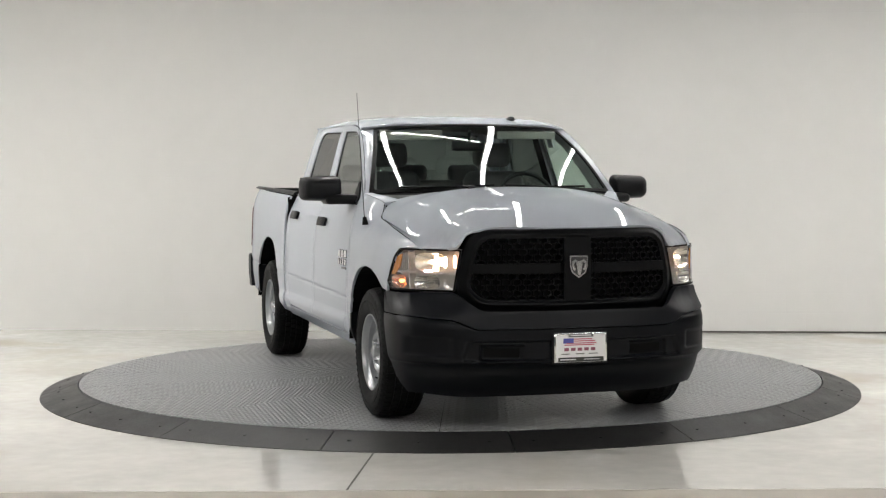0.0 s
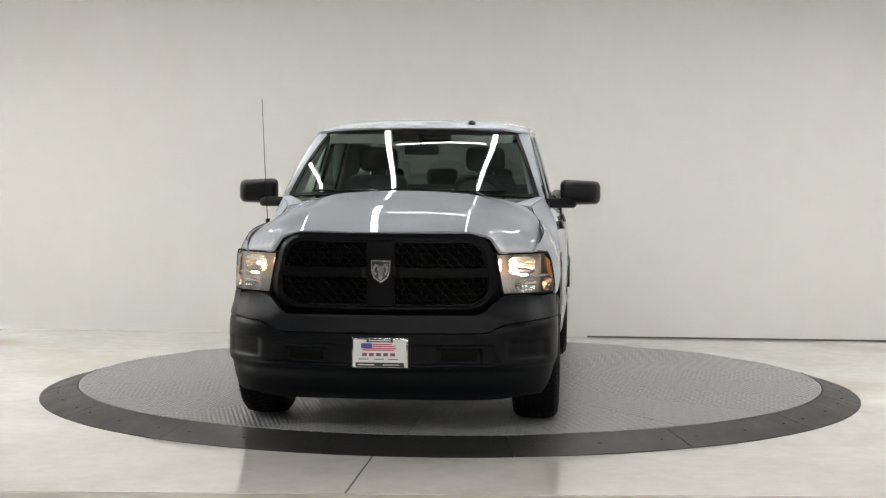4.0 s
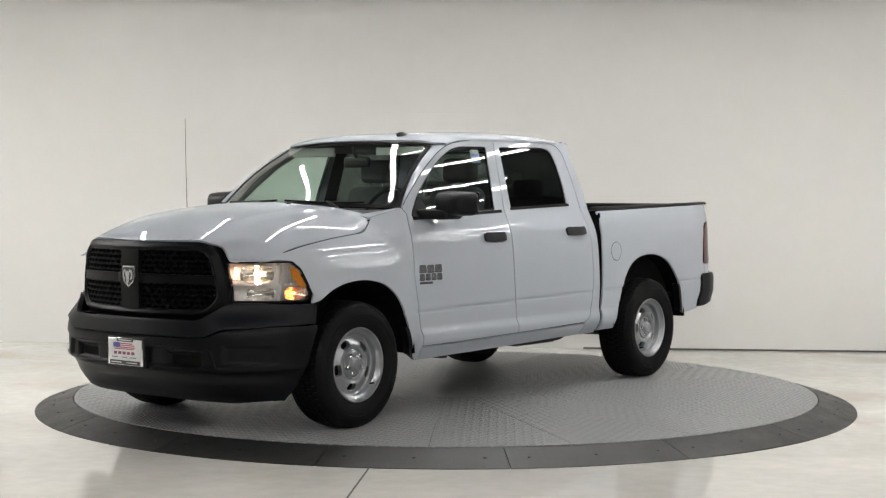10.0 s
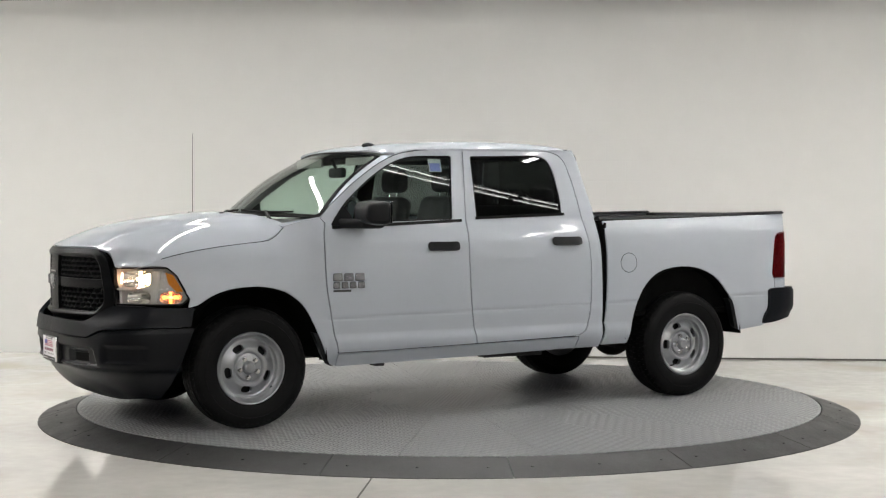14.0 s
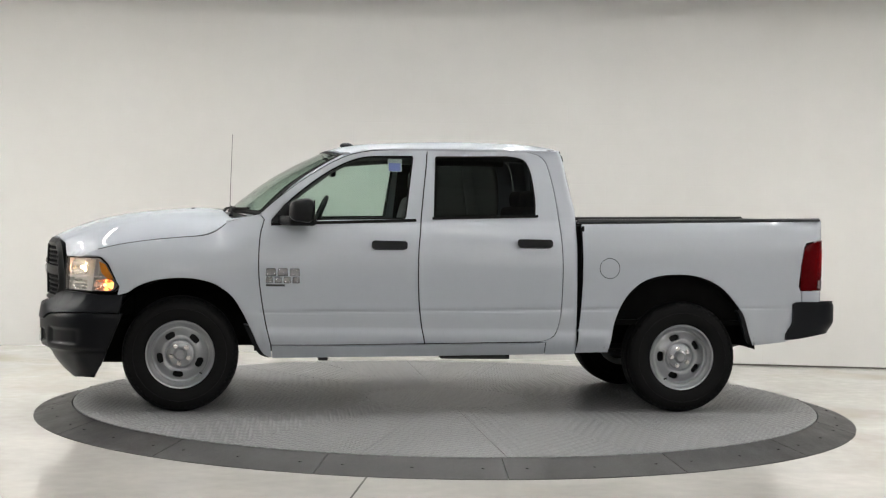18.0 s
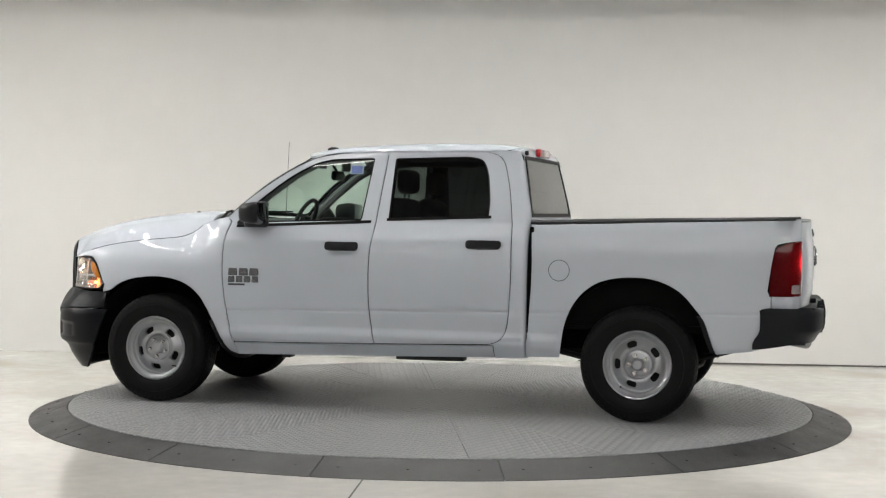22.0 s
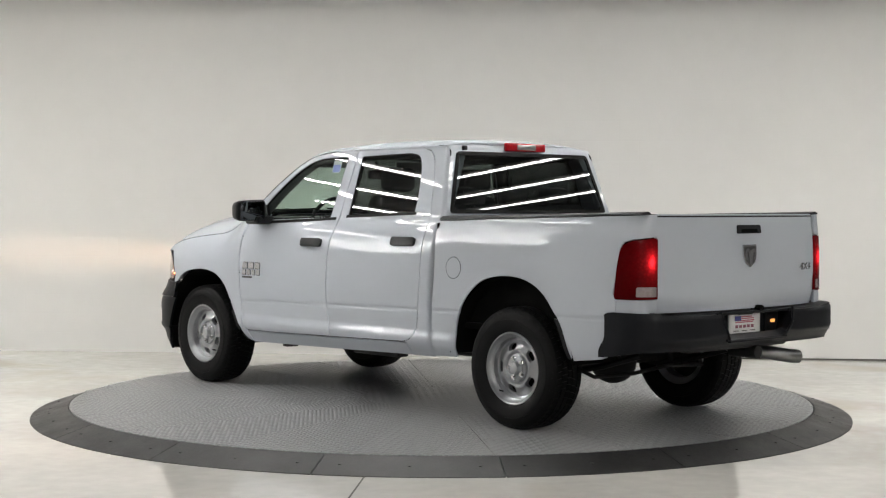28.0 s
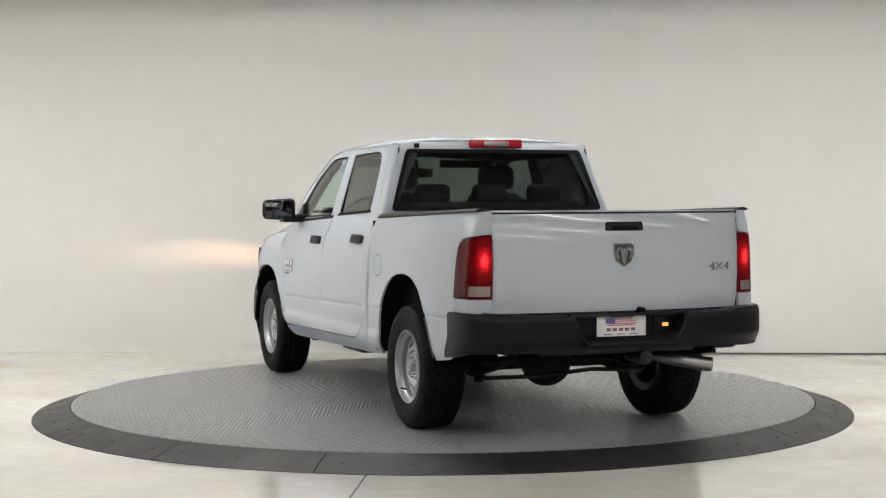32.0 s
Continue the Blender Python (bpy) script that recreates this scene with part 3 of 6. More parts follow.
ramp = new("turntable_ramp")
tagged(ramp, "black sloped rubber ramp ring around the turntable", "ramp")
seg_a = radians(360 / 17)
sector = part("segment", ring_sector(DISC_R + 0.006, DISC_Z - 0.003, RAMP_R, 0.004, 0.0011, seg_a - 0.0011, 0.0), RAMP, ramp, smooth=False)
bm = bmesh.new()
cyl(bm, (2.90, 0, 0.030), (2.90, 0, 0.0455), 0.010, seg=10)
bolt = part("bolt", bm, FRAME, ramp)
for k in range(17):
    m = Matrix.Rotation(radians(-83.0) + seg_a * k, 4, "Z")
    pieces = [(sector, m)] + [(bolt, m @ Matrix.Rotation(seg_a * a, 4, "Z")) for a in (0.12, 0.5, 0.88)]
    for i, (ob, at) in enumerate(pieces):
        if k or i > 1:
            ob = ob.copy()
            scene.collection.objects.link(ob)
        ob.matrix_basis = at


# ---- the pickup truck: x ahead, y to its left, z up from the turntable ----
truck = new("pickup_truck")
tagged(truck, "white crew cab pickup truck with black grille and bumpers", "pickup truck")

cab_low = spline([0.30, 0.37, 0.44, 0.50, 0.60, 0.70, 0.80, 0.90, 1.00, 1.05, 1.10, 1.15, 1.20, 1.25, 1.31, 1.37, 1.50],
                 [0.84, 0.885, 0.925, 0.948, 0.962, 0.968, 0.966, 0.962, 0.9565, 0.9525, 0.947, 0.9385, 0.926, 0.906, 0.877, 0.850, 0.815])
def cab_w(z):
    """The cab's half width: a rounded flank below, one smooth lean from the belt line up."""
    t = min(1, max(0, (z - 1.32) / 0.08))
    t = t * t * (3 - 2 * t)
    return cab_low(z) * (1 - t) + (0.850 - 0.262 * (z - 1.37) - 0.03 * (z - 1.37) ** 2) * t if t else cab_low(z)


fender_w = spline([0.30, 0.44, 0.60, 0.75, 0.90, 1.00, 1.06, 1.11, 1.15, 1.19, 1.23, 1.30, 1.40],
                  [0.90, 0.93, 0.960, 0.968, 0.966, 0.956, 0.940, 0.918, 0.892, 0.860, 0.825, 0.765, 0.69])
bed_w = spline([0.30, 0.42, 0.50, 0.60, 0.72, 0.85, 1.00, 1.15, 1.23, 1.29, 1.33, 1.36, 1.41],
               [0.88, 0.915, 0.945, 0.960, 0.967, 0.963, 0.957, 0.950, 0.940, 0.925, 0.908, 0.890, 0.855])
FW, RW = (1.967, 0.80), (-1.602, 0.80)


def step01(a, b, x):
    t = min(1, max(0, (x - a) / (b - a)))
    return t * t * (3 - 2 * t)


def side_w(x, z):
    if x > 1.75:
        w = fender_w(z)
    elif x > 1.42:
        k = step01(1.42, 1.75, x)
        w = cab_w(z) * (1 - k) + fender_w(z) * k
    elif x > -0.84:
        w = cab_w(z)
    else:
        w = bed_w(z - 0.015 * (-x - 0.84))
    if x > 2.15:
        w -= 0.42 * (x - 2.15) ** 2
    if x < -2.25:
        w -= 0.22 * (x + 2.25) ** 2
    for cx, cz, r in ((1.955, 0.40, 0.53), (-1.585, 0.43, 0.56)):
        d = math.hypot(x - cx, z - cz) - r
        if z > 0.3:
            w += 0.0055 * math.exp(-(d / 0.075) ** 2) * step01(1.12, 0.80, z)
    # the flank flares out above the sill
    w += 0.020 * step01(0.60, 0.53, z) * step01(0.40, 0.50, z) * step01(1.42, 1.36, x) * step01(-1.10, -1.02, x)
    # long crease low on the doors
    cz = 0.712 - 0.018 * (x - 0.4)
    w -= 0.006 * math.exp(-((z - cz) / 0.011) ** 2) + 0.003 * step01(cz + 0.01, cz - 0.03, z) * step01(0.50, 0.62, z)
    return w


side = lambda u, v: (u, side_w(u, v), v)
inner_side = lambda u, v: (u, side_w(u, v) - 0.03, v)

# panel lines in (x, z)
GAP_F = curve([(1.43, 1.372), (1.401, 1.34), (1.424, 1.26), (1.436, 1.139), (1.436, 0.978), (1.425, 0.858), (1.399, 0.697), (1.374, 0.576), (1.345, 0.464)])
GAP_M = curve([(0.246, 1.853), (0.253, 1.753), (0.271, 1.593), (0.293, 1.393), (0.304, 1.273), (0.317, 1.153), (0.321, 0.993), (0.315, 0.792), (0.297, 0.632), (0.268, 0.482)])
GAP_R = curve([(-0.48, 1.857), (-0.56, 1.838), (-0.615, 1.79), (-0.645, 1.70), (-0.674, 1.563), (-0.705, 1.324), (-0.716, 1.086), (-0.716, 0.926), (-0.703, 0.687), (-0.675, 0.575), (-0.63, 0.525), (-0.56, 0.502)])
DOOR_TOP = curve([(1.43, 1.372), (1.357, 1.444), (1.255, 1.528), (1.132, 1.622), (0.968, 1.727), (0.887, 1.769), (0.784, 1.811), (0.641, 1.840), (0.478, 1.850), (0.246, 1.853)])
ARCH_F = curve([(2.39, 0.80), (2.333, 0.815), (2.248, 0.868), (2.146, 0.905), (2.023, 0.922), (1.901, 0.922), (1.779, 0.900), (1.697, 0.863), (1.615, 0.796), (1.554, 0.704), (1.50, 0.60), (1.462, 0.52), (1.43, 0.45), (1.388, 0.389), (1.352, 0.372)])
ARCH_R = curve([(-1.062, 0.425), (-1.081, 0.537), (-1.096, 0.637), (-1.138, 0.756), (-1.203, 0.856), (-1.30, 0.936), (-1.417, 0.977), (-1.554, 0.991), (-1.691, 0.981), (-1.809, 0.943), (-1.908, 0.878), (-1.987, 0.788), (-2.046, 0.71), (-2.075, 0.632), (-2.10, 0.554), (-2.128, 0.487)])
HOOD_GAP = curve([(2.72, 1.056), (2.65, 1.078), (2.546, 1.115), (2.359, 1.158), (2.151, 1.189), (1.944, 1.210), (1.82, 1.222), (1.76, 1.240), (1.70, 1.278), (1.64, 1.335), (1.60, 1.375)])
LAMP_EDGE = [(2.40, 0.807), (2.386, 0.858), (2.480, 1.012), (2.532, 1.061), (2.60, 1.067), (2.72, 1.056)]


def line_at(line, x):
    pts = sorted(line)
    return float(np.interp(x, [p[0] for p in pts], [p[1] for p in pts]))


# fenders
FENDER_TOP = [(1.66, 1.315), (1.60, 1.335), (1.54, 1.352), (1.48, 1.365), (1.43, 1.372)]
fender_poly = [p for p in HOOD_GAP if p[0] > 1.665] + FENDER_TOP + GAP_F[1:] + [(1.343, 0.45), (1.335, 0.375)] + ARCH_F[::-1] + LAMP_EDGE[:-1]
both_sides("fender", side, inset(fender_poly, 0.004), (0.035, 0.03), PAINT, truck, "white painted front fender")

# doors with window openings
bot_f = [(0.268, 0.482), (1.0, 0.466), (1.345, 0.464)]
door_f = DOOR_TOP + GAP_M + bot_f[1:] + GAP_F[::-1][1:]
WIN_F = round_corners([(1.352, 1.330), (1.245, 1.466), (1.142, 1.553), (1.027, 1.643), (0.90, 1.724), (0.775, 1.781), (0.66, 1.806), (0.344, 1.812), (0.404, 1.358)],
                      [0.02, 0.2, 0.2, 0.2, 0.2, 0.2, 0.1, 0.02, 0.02])
WIN_R = round_corners([(0.190, 1.812), (0.207, 1.366), (-0.530, 1.392), (-0.536, 1.50), (-0.512, 1.70), (-0.47, 1.805), (-0.36, 1.826)],
                      [0.02, 0.02, 0.02, 0.05, 0.08, 0.10, 0.05])
door_r = [p for p in GAP_M[::-1]] + [(-0.10, 1.862)] + GAP_R + [(0.0, 0.488)]
doors = []
for name, poly, win, glass_mat, glass_label in (("front_door", door_f, WIN_F, SIDE_GLASS, "pale green side glass"),
                                                ("rear_door", door_r, WIN_R, DARK_GLASS, "dark privacy glass")):
    panels = both_sides(name, side, with_hole(inset(poly, 0.0042), win), (0.03, 0.0125), PAINT, truck, "white painted crew cab door")
    doors.append(panels)
    for k, d in enumerate(panels):
        m = bool(k)
        glass = patch("door_glass", lambda u, v: (u, 0.834 - 0.215 * (v - 1.37) - 0.10 * (v - 1.37) ** 2, v), inset(win, -0.012), 0.06, glass_mat, d, glass_label, 0.004, True, m)
        glass.visible_shadow = False
        seal = with_hole(inset(win, -0.004), inset(win, 0.011))
        patch("window_seal", lambda u, v: (u, side_w(u, v) - 0.007, v), seal, 0.05, SEAL, d, "black rubber window seal", 0.01, True, m)
        lo = [p for p in win if p[1] < 1.42]
        x0, x1 = min(p[0] for p in win) - 0.015, max(p[0] for p in win) + 0.01
        zl = (lambda x: 1.386 - 0.0425 * (x + 0.53)) if name == "front_door" else (lambda x: 1.392 - 0.0353 * (x + 0.53))
        belt = [(x0, zl(x0) - 0.008), (x1, zl(x1) - 0.008), (x1, zl(x1) + 0.012), (x0, zl(x0) + 0.012)]
        patch("belt_seal", lambda u, v: (u, side_w(u, v) + 0.004, v), belt, (0.06, 0.02), SEAL, d, "black belt line strip", 0.01, True, m)

# sills below the doors
sill = [(1.343, 0.458), (1.0, 0.460), (0.27, 0.476), (-0.56, 0.496), (-0.598, 0.497), (-0.598, 0.406), (0.3, 0.385), (1.335, 0.365)]
both_sides("sill", side, inset(sill, 0.004), 0.03, PAINT, truck, "white painted sill")

# cab corner behind the rear doors, wrapped round to the back
cab_back_x = spline([0.40, 1.386, 1.568, 1.69, 1.81, 1.86, 1.90], [-0.826, -0.826, -0.792, -0.768, -0.745, -0.728, -0.70])
CR = 0.03


def cab_corner(u, v):
    """u runs back along the side, round the corner and inwards across the back."""
    xe = cab_back_x(v)
    w = side_w(max(u, -0.83), v)
    xs = xe + CR
    if u >= xs:
        return (u, w, v)
    a = (xs - u) / CR
    if a <= math.pi / 2:
        return (xs - CR * math.sin(a), w - CR * (1 - math.cos(a)), v)
    return (xe, w - CR - (a - math.pi / 2) * CR, v)


corner = GAP_R + [(-0.60, 0.498), (-0.60, 0.406), (-0.76, 0.408), (-0.90, 0.41), (-0.90, 1.30), (-0.90, 1.80), (-0.82, 1.865), (-0.60, 1.868), (-0.48, 1.862)]
both_sides("cab_corner", cab_corner, inset(corner, 0.002), (0.02, 0.04), PAINT, truck, "white painted cab corner pillar")

# roof
roof_c = spline([-0.76, -0.70, -0.62, -0.404, -0.055, 0.295, 0.558, 0.734, 0.84, 0.92, 1.0], [1.885, 1.905, 1.920, 1.937, 1.941, 1.931, 1.916, 1.900, 1.882, 1.860, 1.832])
roof_e = spline([-0.76, -0.60, -0.3, 0.25, 0.50, 0.66, 0.80, 0.90, 1.0], [1.855, 1.862, 1.866, 1.862, 1.857, 1.847, 1.822, 1.795, 1.762])


def roof_fn(u, v):
    e = 0.722 if u > -0.4 else 0.722 - 0.15 * (u + 0.4) ** 2
    s = min(1.0, abs(v) / e)
    c, ed = roof_c(u), roof_e(u)
    return (u, v, c - (c - ed) * (0.38 * s ** 2 + 0.62 * s ** 7))


# the glass of the windshield: a across from -1 to 1, b from foot to top
def shield(a, b):
    xc = 1.655 + (0.955 - 1.655) * b + 0.03 * math.sin(math.pi * b)
    zc = 1.398 + (1.846 - 1.398) * b + 0.022 * math.sin(math.pi * b)
    hw = 0.815 + (0.655 - 0.815) * b
    drop = (0.245 - 0.165 * b) * abs(a) ** 2.1
    return (xc - drop, a * hw, zc - (0.02 + 0.025 * b) * abs(a) ** 2.4)


front_edge = [tuple(shield(a, 1.0)[:2]) for a in np.linspace(-1, 1, 25)]
front_edge = [(x - 0.002, y) for x, y in front_edge]
roof_poly = front_edge + [(0.80, 0.715), (0.5, 0.722), (-0.4, 0.722), (-0.58, 0.716), (-0.655, 0.698), (-0.695, 0.655), (-0.714, 0.56), (-0.720, 0.0), (-0.714, -0.56), (-0.695, -0.655), (-0.655, -0.698), (-0.58, -0.716), (-0.4, -0.722), (0.5, -0.722), (0.80, -0.715)]
patch("roof", roof_fn, roof_poly, 0.045, PAINT, truck, "white painted roof")

# windshield, its black border and the A-pillars
glass = patch("windshield", shield, [(-0.985, 0.0), (0.985, 0.0), (0.985, 0.985), (-0.985, 0.985)], 0.06, WINDSHIELD, truck, "clear green-tinted windshield", 0.005)
glass.visible_shadow = False
border = with_hole([(-1.0, -0.02), (1.0, -0.02), (1.0, 1.0), (-1.0, 1.0)], round_corners([(-0.972, 0.02), (0.972, 0.02), (0.968, 0.975), (-0.968, 0.975)], 0.04))
lift = lambda fn, d: (lambda u, v: tuple(np.array(fn(u, v)) + np.array((0.56, 0, 0.83)) * d))
patch("windshield_border", lift(shield, 0.004), border, 0.06, SEAL, truck, "black windshield border", 0.012)


def pillar(u, v):
    """Bridges the windshield's edge (u = 0) and the door's top edge (u = 1)."""
    p = Vector(shield(1.005, v))
    i = v * (len(PILLAR) - 1)
    k = min(int(i), len(PILLAR) - 2)
    x, z = (PILLAR[k][j] + (PILLAR[k + 1][j] - PILLAR[k][j]) * (i - k) for j in (0, 1))
    q = Vector((x, side_w(x, z), z))
    m = p.lerp(q, u)
    out = Vector((0.35, 0.75, 0.45)).normalized()
    return tuple(m + out * 0.004 * math.sin(math.pi * min(1, max(0, u))))


PILLAR = []
for k in range(25):
    t = k / 24
    x = 1.432 + (0.70 - 1.432) * t
    PILLAR.append((x, line_at(DOOR_TOP, x) + 0.004))
for m in (False, True):
    patch("pillar", pillar, [(0.0, -0.02), (1.0, 0.0), (1.0, 1.0), (0.0, 1.02)], (0.125, 0.04), PAINT, truck, "white painted windshield pillar", 0.01, False, m)


def cant(u, v):
    """Bridges the door's top edge (v = 0) and the roof's edge (v = 1)."""
    z = line_at(DOOR_TOP + [(-0.10, 1.862), (-0.48, 1.862), (-0.76, 1.86)], u) + 0.003
    p = Vector((u, side_w(max(u, -0.8), z), z))
    q = Vector(roof_fn(u, 0.716))
    return tuple(p.lerp(q, v) + Vector((0, 0.4, 0.7)) * 0.006 * math.sin(math.pi * v))


both_sides("roof_rail", cant, [(-0.70, 0), (0.80, 0), (0.80, 1), (-0.70, 1)], (0.05, 0.34), PAINT, truck, "white painted roof edge", 0.008)

# hood
hood_c = spline([1.55, 1.77, 1.838, 1.971, 2.15, 2.374, 2.553, 2.688, 2.823, 2.93, 3.00], [1.40, 1.402, 1.402, 1.394, 1.376, 1.348, 1.314, 1.279, 1.234, 1.188, 1.150])
hood_g = spline([1.55, 1.80, 1.944, 2.151, 2.359, 2.546, 2.65, 2.80, 3.00], [1.30, 1.225, 1.210, 1.189, 1.158, 1.113, 1.075, 1.01, 0.90])


def hood_z(x, y):
    c, gz = hood_c(x), hood_g(x)
    ay = abs(y)
    s = ay / 0.83
    z = c - (c - gz) * (0.35 * s ** 2 + 0.65 * s ** 4.5)
    # raised centre with soft shoulders
    z += 0.014 * step01(0.56, 0.44, abs(y)) * step01(1.62, 1.95, x) - 0.007 * step01(2.6, 3.0, x)
    # the lip rolls down to the lamps
    if ay > 0.56:
        t = step01(0.16, 0.0, hood_front(ay) - x) * step01(0.56, 0.66, ay)
        z += (min(z, 1.064) - z) * t ** 1.6
    return z


hood_front = spline([0.50, 0.60, 0.65, 0.715, 0.785, 0.815, 0.84], [2.86, 2.835, 2.80, 2.75, 2.685, 2.655, 2.62])
hood_fn = lambda u, v: (u, v, hood_z(u, v))
grille_x = lambda y: 2.985 - 0.38 * y * y - 0.12 * y ** 4
hood_half = curve([(1.70, 0.0), (1.695, 0.30), (1.67, 0.50), (1.63, 0.66), (1.62, 0.70), (1.66, 0.755), (1.72, 0.80), (1.80, 0.828), (1.95, 0.838), (2.2, 0.842), (2.45, 0.838), (2.60, 0.832), (2.655, 0.815), (2.685, 0.785), (2.75, 0.715), (2.80, 0.65)], 0.04)
hood_half += [(grille_x(y) - 0.02, y) for y in (0.60, 0.56, 0.5, 0.4, 0.3, 0.2, 0.1, 0.0)]
hood_poly = hood_half + [(x, -y) for x, y in hood_half[::-1][1:-1]]
patch("hood", hood_fn, inset(hood_poly, 0.0045), 0.04, PAINT, truck, "white painted hood")
# painted flange under the hood's edge
flange = cut(inset(hood_poly, -0.018), 0, 2.60, -1)
patch("hood_flange", lambda u, v: (u, v, hood_z(u, v) - 0.026), with_hole(flange, [(1.76, -0.6), (2.5, -0.6), (2.5, 0.6), (1.76, 0.6)]), 0.05, PAINT, truck, "white painted flange under the hood edge", 0)
# cowl under the wipers
cowl = [(1.50, -0.80), (1.72, -0.70), (1.76, 0.0), (1.72, 0.70), (1.50, 0.80), (1.42, 0.82), (1.44, 0.7), (1.58, 0.4), (1.64, 0.0), (1.58, -0.4), (1.44, -0.7), (1.42, -0.82)]
patch("cowl", lambda u, v: (u, v, hood_z(max(u, 1.6), v) - 0.022), cowl, 0.06, BLACK, truck, "black plastic cowl", 0.02)

# pickup bed
bed_top = lambda x: 1.348 + 0.0285 * (-0.84 - x)
bed_side = [(-0.852, 1.345), (-0.862, 1.088), (-0.860, 0.928), (-0.846, 0.689), (-0.822, 0.42)] + ARCH_R + [(-2.134, 0.482), (-2.368, 0.508), (-2.42, 0.524), (-2.445, 0.76), (-2.475, 0.80), (-2.50, 0.805), (-2.50, 0.886),
            (-2.490, 0.886), (-2.476, 0.92), (-2.500, 1.089), (-2.522, 1.204), (-2.54, 1.228), (-2.54, 1.393)]
both_sides("bed_side", side, inset(bed_side, 0.003), (0.035, 0.0125), PAINT, truck, "white painted pickup bed side")
rail = lambda d: (lambda u, v: (u, bed_w(1.345) - 0.012 - 0.075 * v, bed_top(u) + (0.030 - 0.014 * min(1, max(0, (-0.84 - u) / 1.8))) * max(0.0, math.sin(math.pi * v)) ** 0.6 + d))
both_sides("bed_rail_cap", rail(0.0), [(-0.84, 0.0), (-2.66, 0.0), (-2.66, 1.0), (-0.84, 1.0)], (0.12, 0.1), BLACK, truck, "black plastic bed rail cap", 0.02)


# black guards along the trailing edge of the wheel arches
for line, d in ((ARCH_F, 0.035), (ARCH_R, 0.035)):
    seg = [p for p in line if (p[0] < 1.53 and p[1] < 0.62 and p[0] > 0) or (p[0] < -2.00 and p[1] < 0.74)]
    guard = seg + [(x + d, z + 0.008) for x, z in seg[::-1]]
    both_sides("splash_guard", lambda u, v: (u, side_w(u, v) + 0.002, v), guard, 0.03, BLACK, truck, "black plastic splash guard", 0.06)


# black strips along the hood's edge, black sheets between cab and bed, for gap shade
gap_line = [p for p in HOOD_GAP if 1.66 < p[0] < 2.55]
both_sides("hood_gap", lambda u, v: (u, side_w(u, v) + 0.001, v), gap_line + [(x, z - 0.0042) for x, z in gap_line[::-1]], 0.04, VOID, truck, "black strip for the shade in the hood gap", 0.004)
both_sides("cab_gap", lambda u, v: (u, side_w(-0.80, v) - 0.040, v), [(-0.79, 0.44), (-0.79, 1.33), (-0.88, 1.33), (-0.88, 0.44)], 0.05, VOID, truck, "black sheet for the shade between cab and bed", 0.0)
# black strip laid along the top of the doors, for the gap's shade
roof_line = DOOR_TOP[1:] + [(0.0, 1.861), (-0.20, 1.863), (-0.48, 1.859)]
both_sides("roof_gap", lambda u, v: (u, side_w(u, v) + 0.0012, v), roof_line + [(x, z + 0.0048) for x, z in roof_line[::-1]], 0.04, VOID, truck, "black strip for the shade along the door tops", 0.003)

# painted shoulders between the hood, the fenders and the windshield
def shoulder(u, v):
    i = u * (len(FENDER_TOP) - 1)
    k = min(max(int(i), 0), len(FENDER_TOP) - 2)
    x, z = (FENDER_TOP[k][j] + (FENDER_TOP[k + 1][j] - FENDER_TOP[k][j]) * (i - k) for j in (0, 1))
    p = Vector((x, side_w(x, z) - 0.001, z))
    a = Vector((1.672, 0.66, hood_z(1.672, 0.66) - 0.008))
    q = a.lerp(Vector(shield(0.99, 0.0)), u)
    return tuple(p.lerp(q, v))


for m in (False, True):
    patch("cowl_shoulder", shoulder, [(0, 0), (1, 0), (1, 1), (0, 1)], 0.1, PAINT, truck, "white painted cowl shoulder", 0.02, False, m)

# tailgate
gate_x = lambda y, z: -2.775 + 0.085 * (abs(y) / 0.81) ** 2.4 + 0.26 * max(0.0, z - 1.07) ** 2 + 0.02 * step01(0.90, 0.80, z) + 0.006 * step01(1.0, 0.985, z)
gate_fn = lambda u, v: (gate_x(u, v), u, v)
gate = round_corners([(-0.791, 0.800), (0.791, 0.800), (0.791, 1.400), (-0.791, 1.400)], 0.015)
patch("tailgate", gate_fn, gate, 0.04, PAINT, truck, "white painted tailgate", 0.03, True)
# bed box
for name, dims in (("bed_floor", (-2.70, -0.87, -0.86, 0.86, 0.62, 0.66)), ("bed_front", (-0.93, -0.87, -0.86, 0.86, 0.62, 1.33)),
                   ("bed_wall", (-2.64, -0.87, 0.78, 0.82, 0.66, 1.35)), ("bed_wall", (-2.64, -0.87, -0.82, -0.78, 0.66, 1.35)), ("gate_inner", (-2.66, -2.63, -0.78, 0.78, 0.66, 1.375))):
    bm = bmesh.new()
    box(bm, *dims, 0.006)
    part(name, bm, VOID, truck, "black lined pickup bed panel", smooth=False)
# the bed's white front, coloured black for the shade behind the cab
bm = bmesh.new()
box(bm, -0.872, -0.856, -0.925, 0.925, 0.50, 1.33, 0.004)
part("bed_front_skin", bm, VOID, truck, "bed front, blackened for the shade behind the cab", smooth=False)


# wheels
def tyre_profile():
    return [(0.222, -0.105), (0.235, -0.118), (0.262, -0.128), (0.300, -0.136), (0.335, -0.136), (0.368, -0.128), (0.388, -0.112), (0.396, -0.090),
            (0.3985, -0.045), (0.399, 0.0), (0.3985, 0.045), (0.396, 0.090), (0.388, 0.112), (0.368, 0.128), (0.335, 0.136), (0.300, 0.136), (0.262, 0.128), (0.235, 0.118), (0.222, 0.105)]


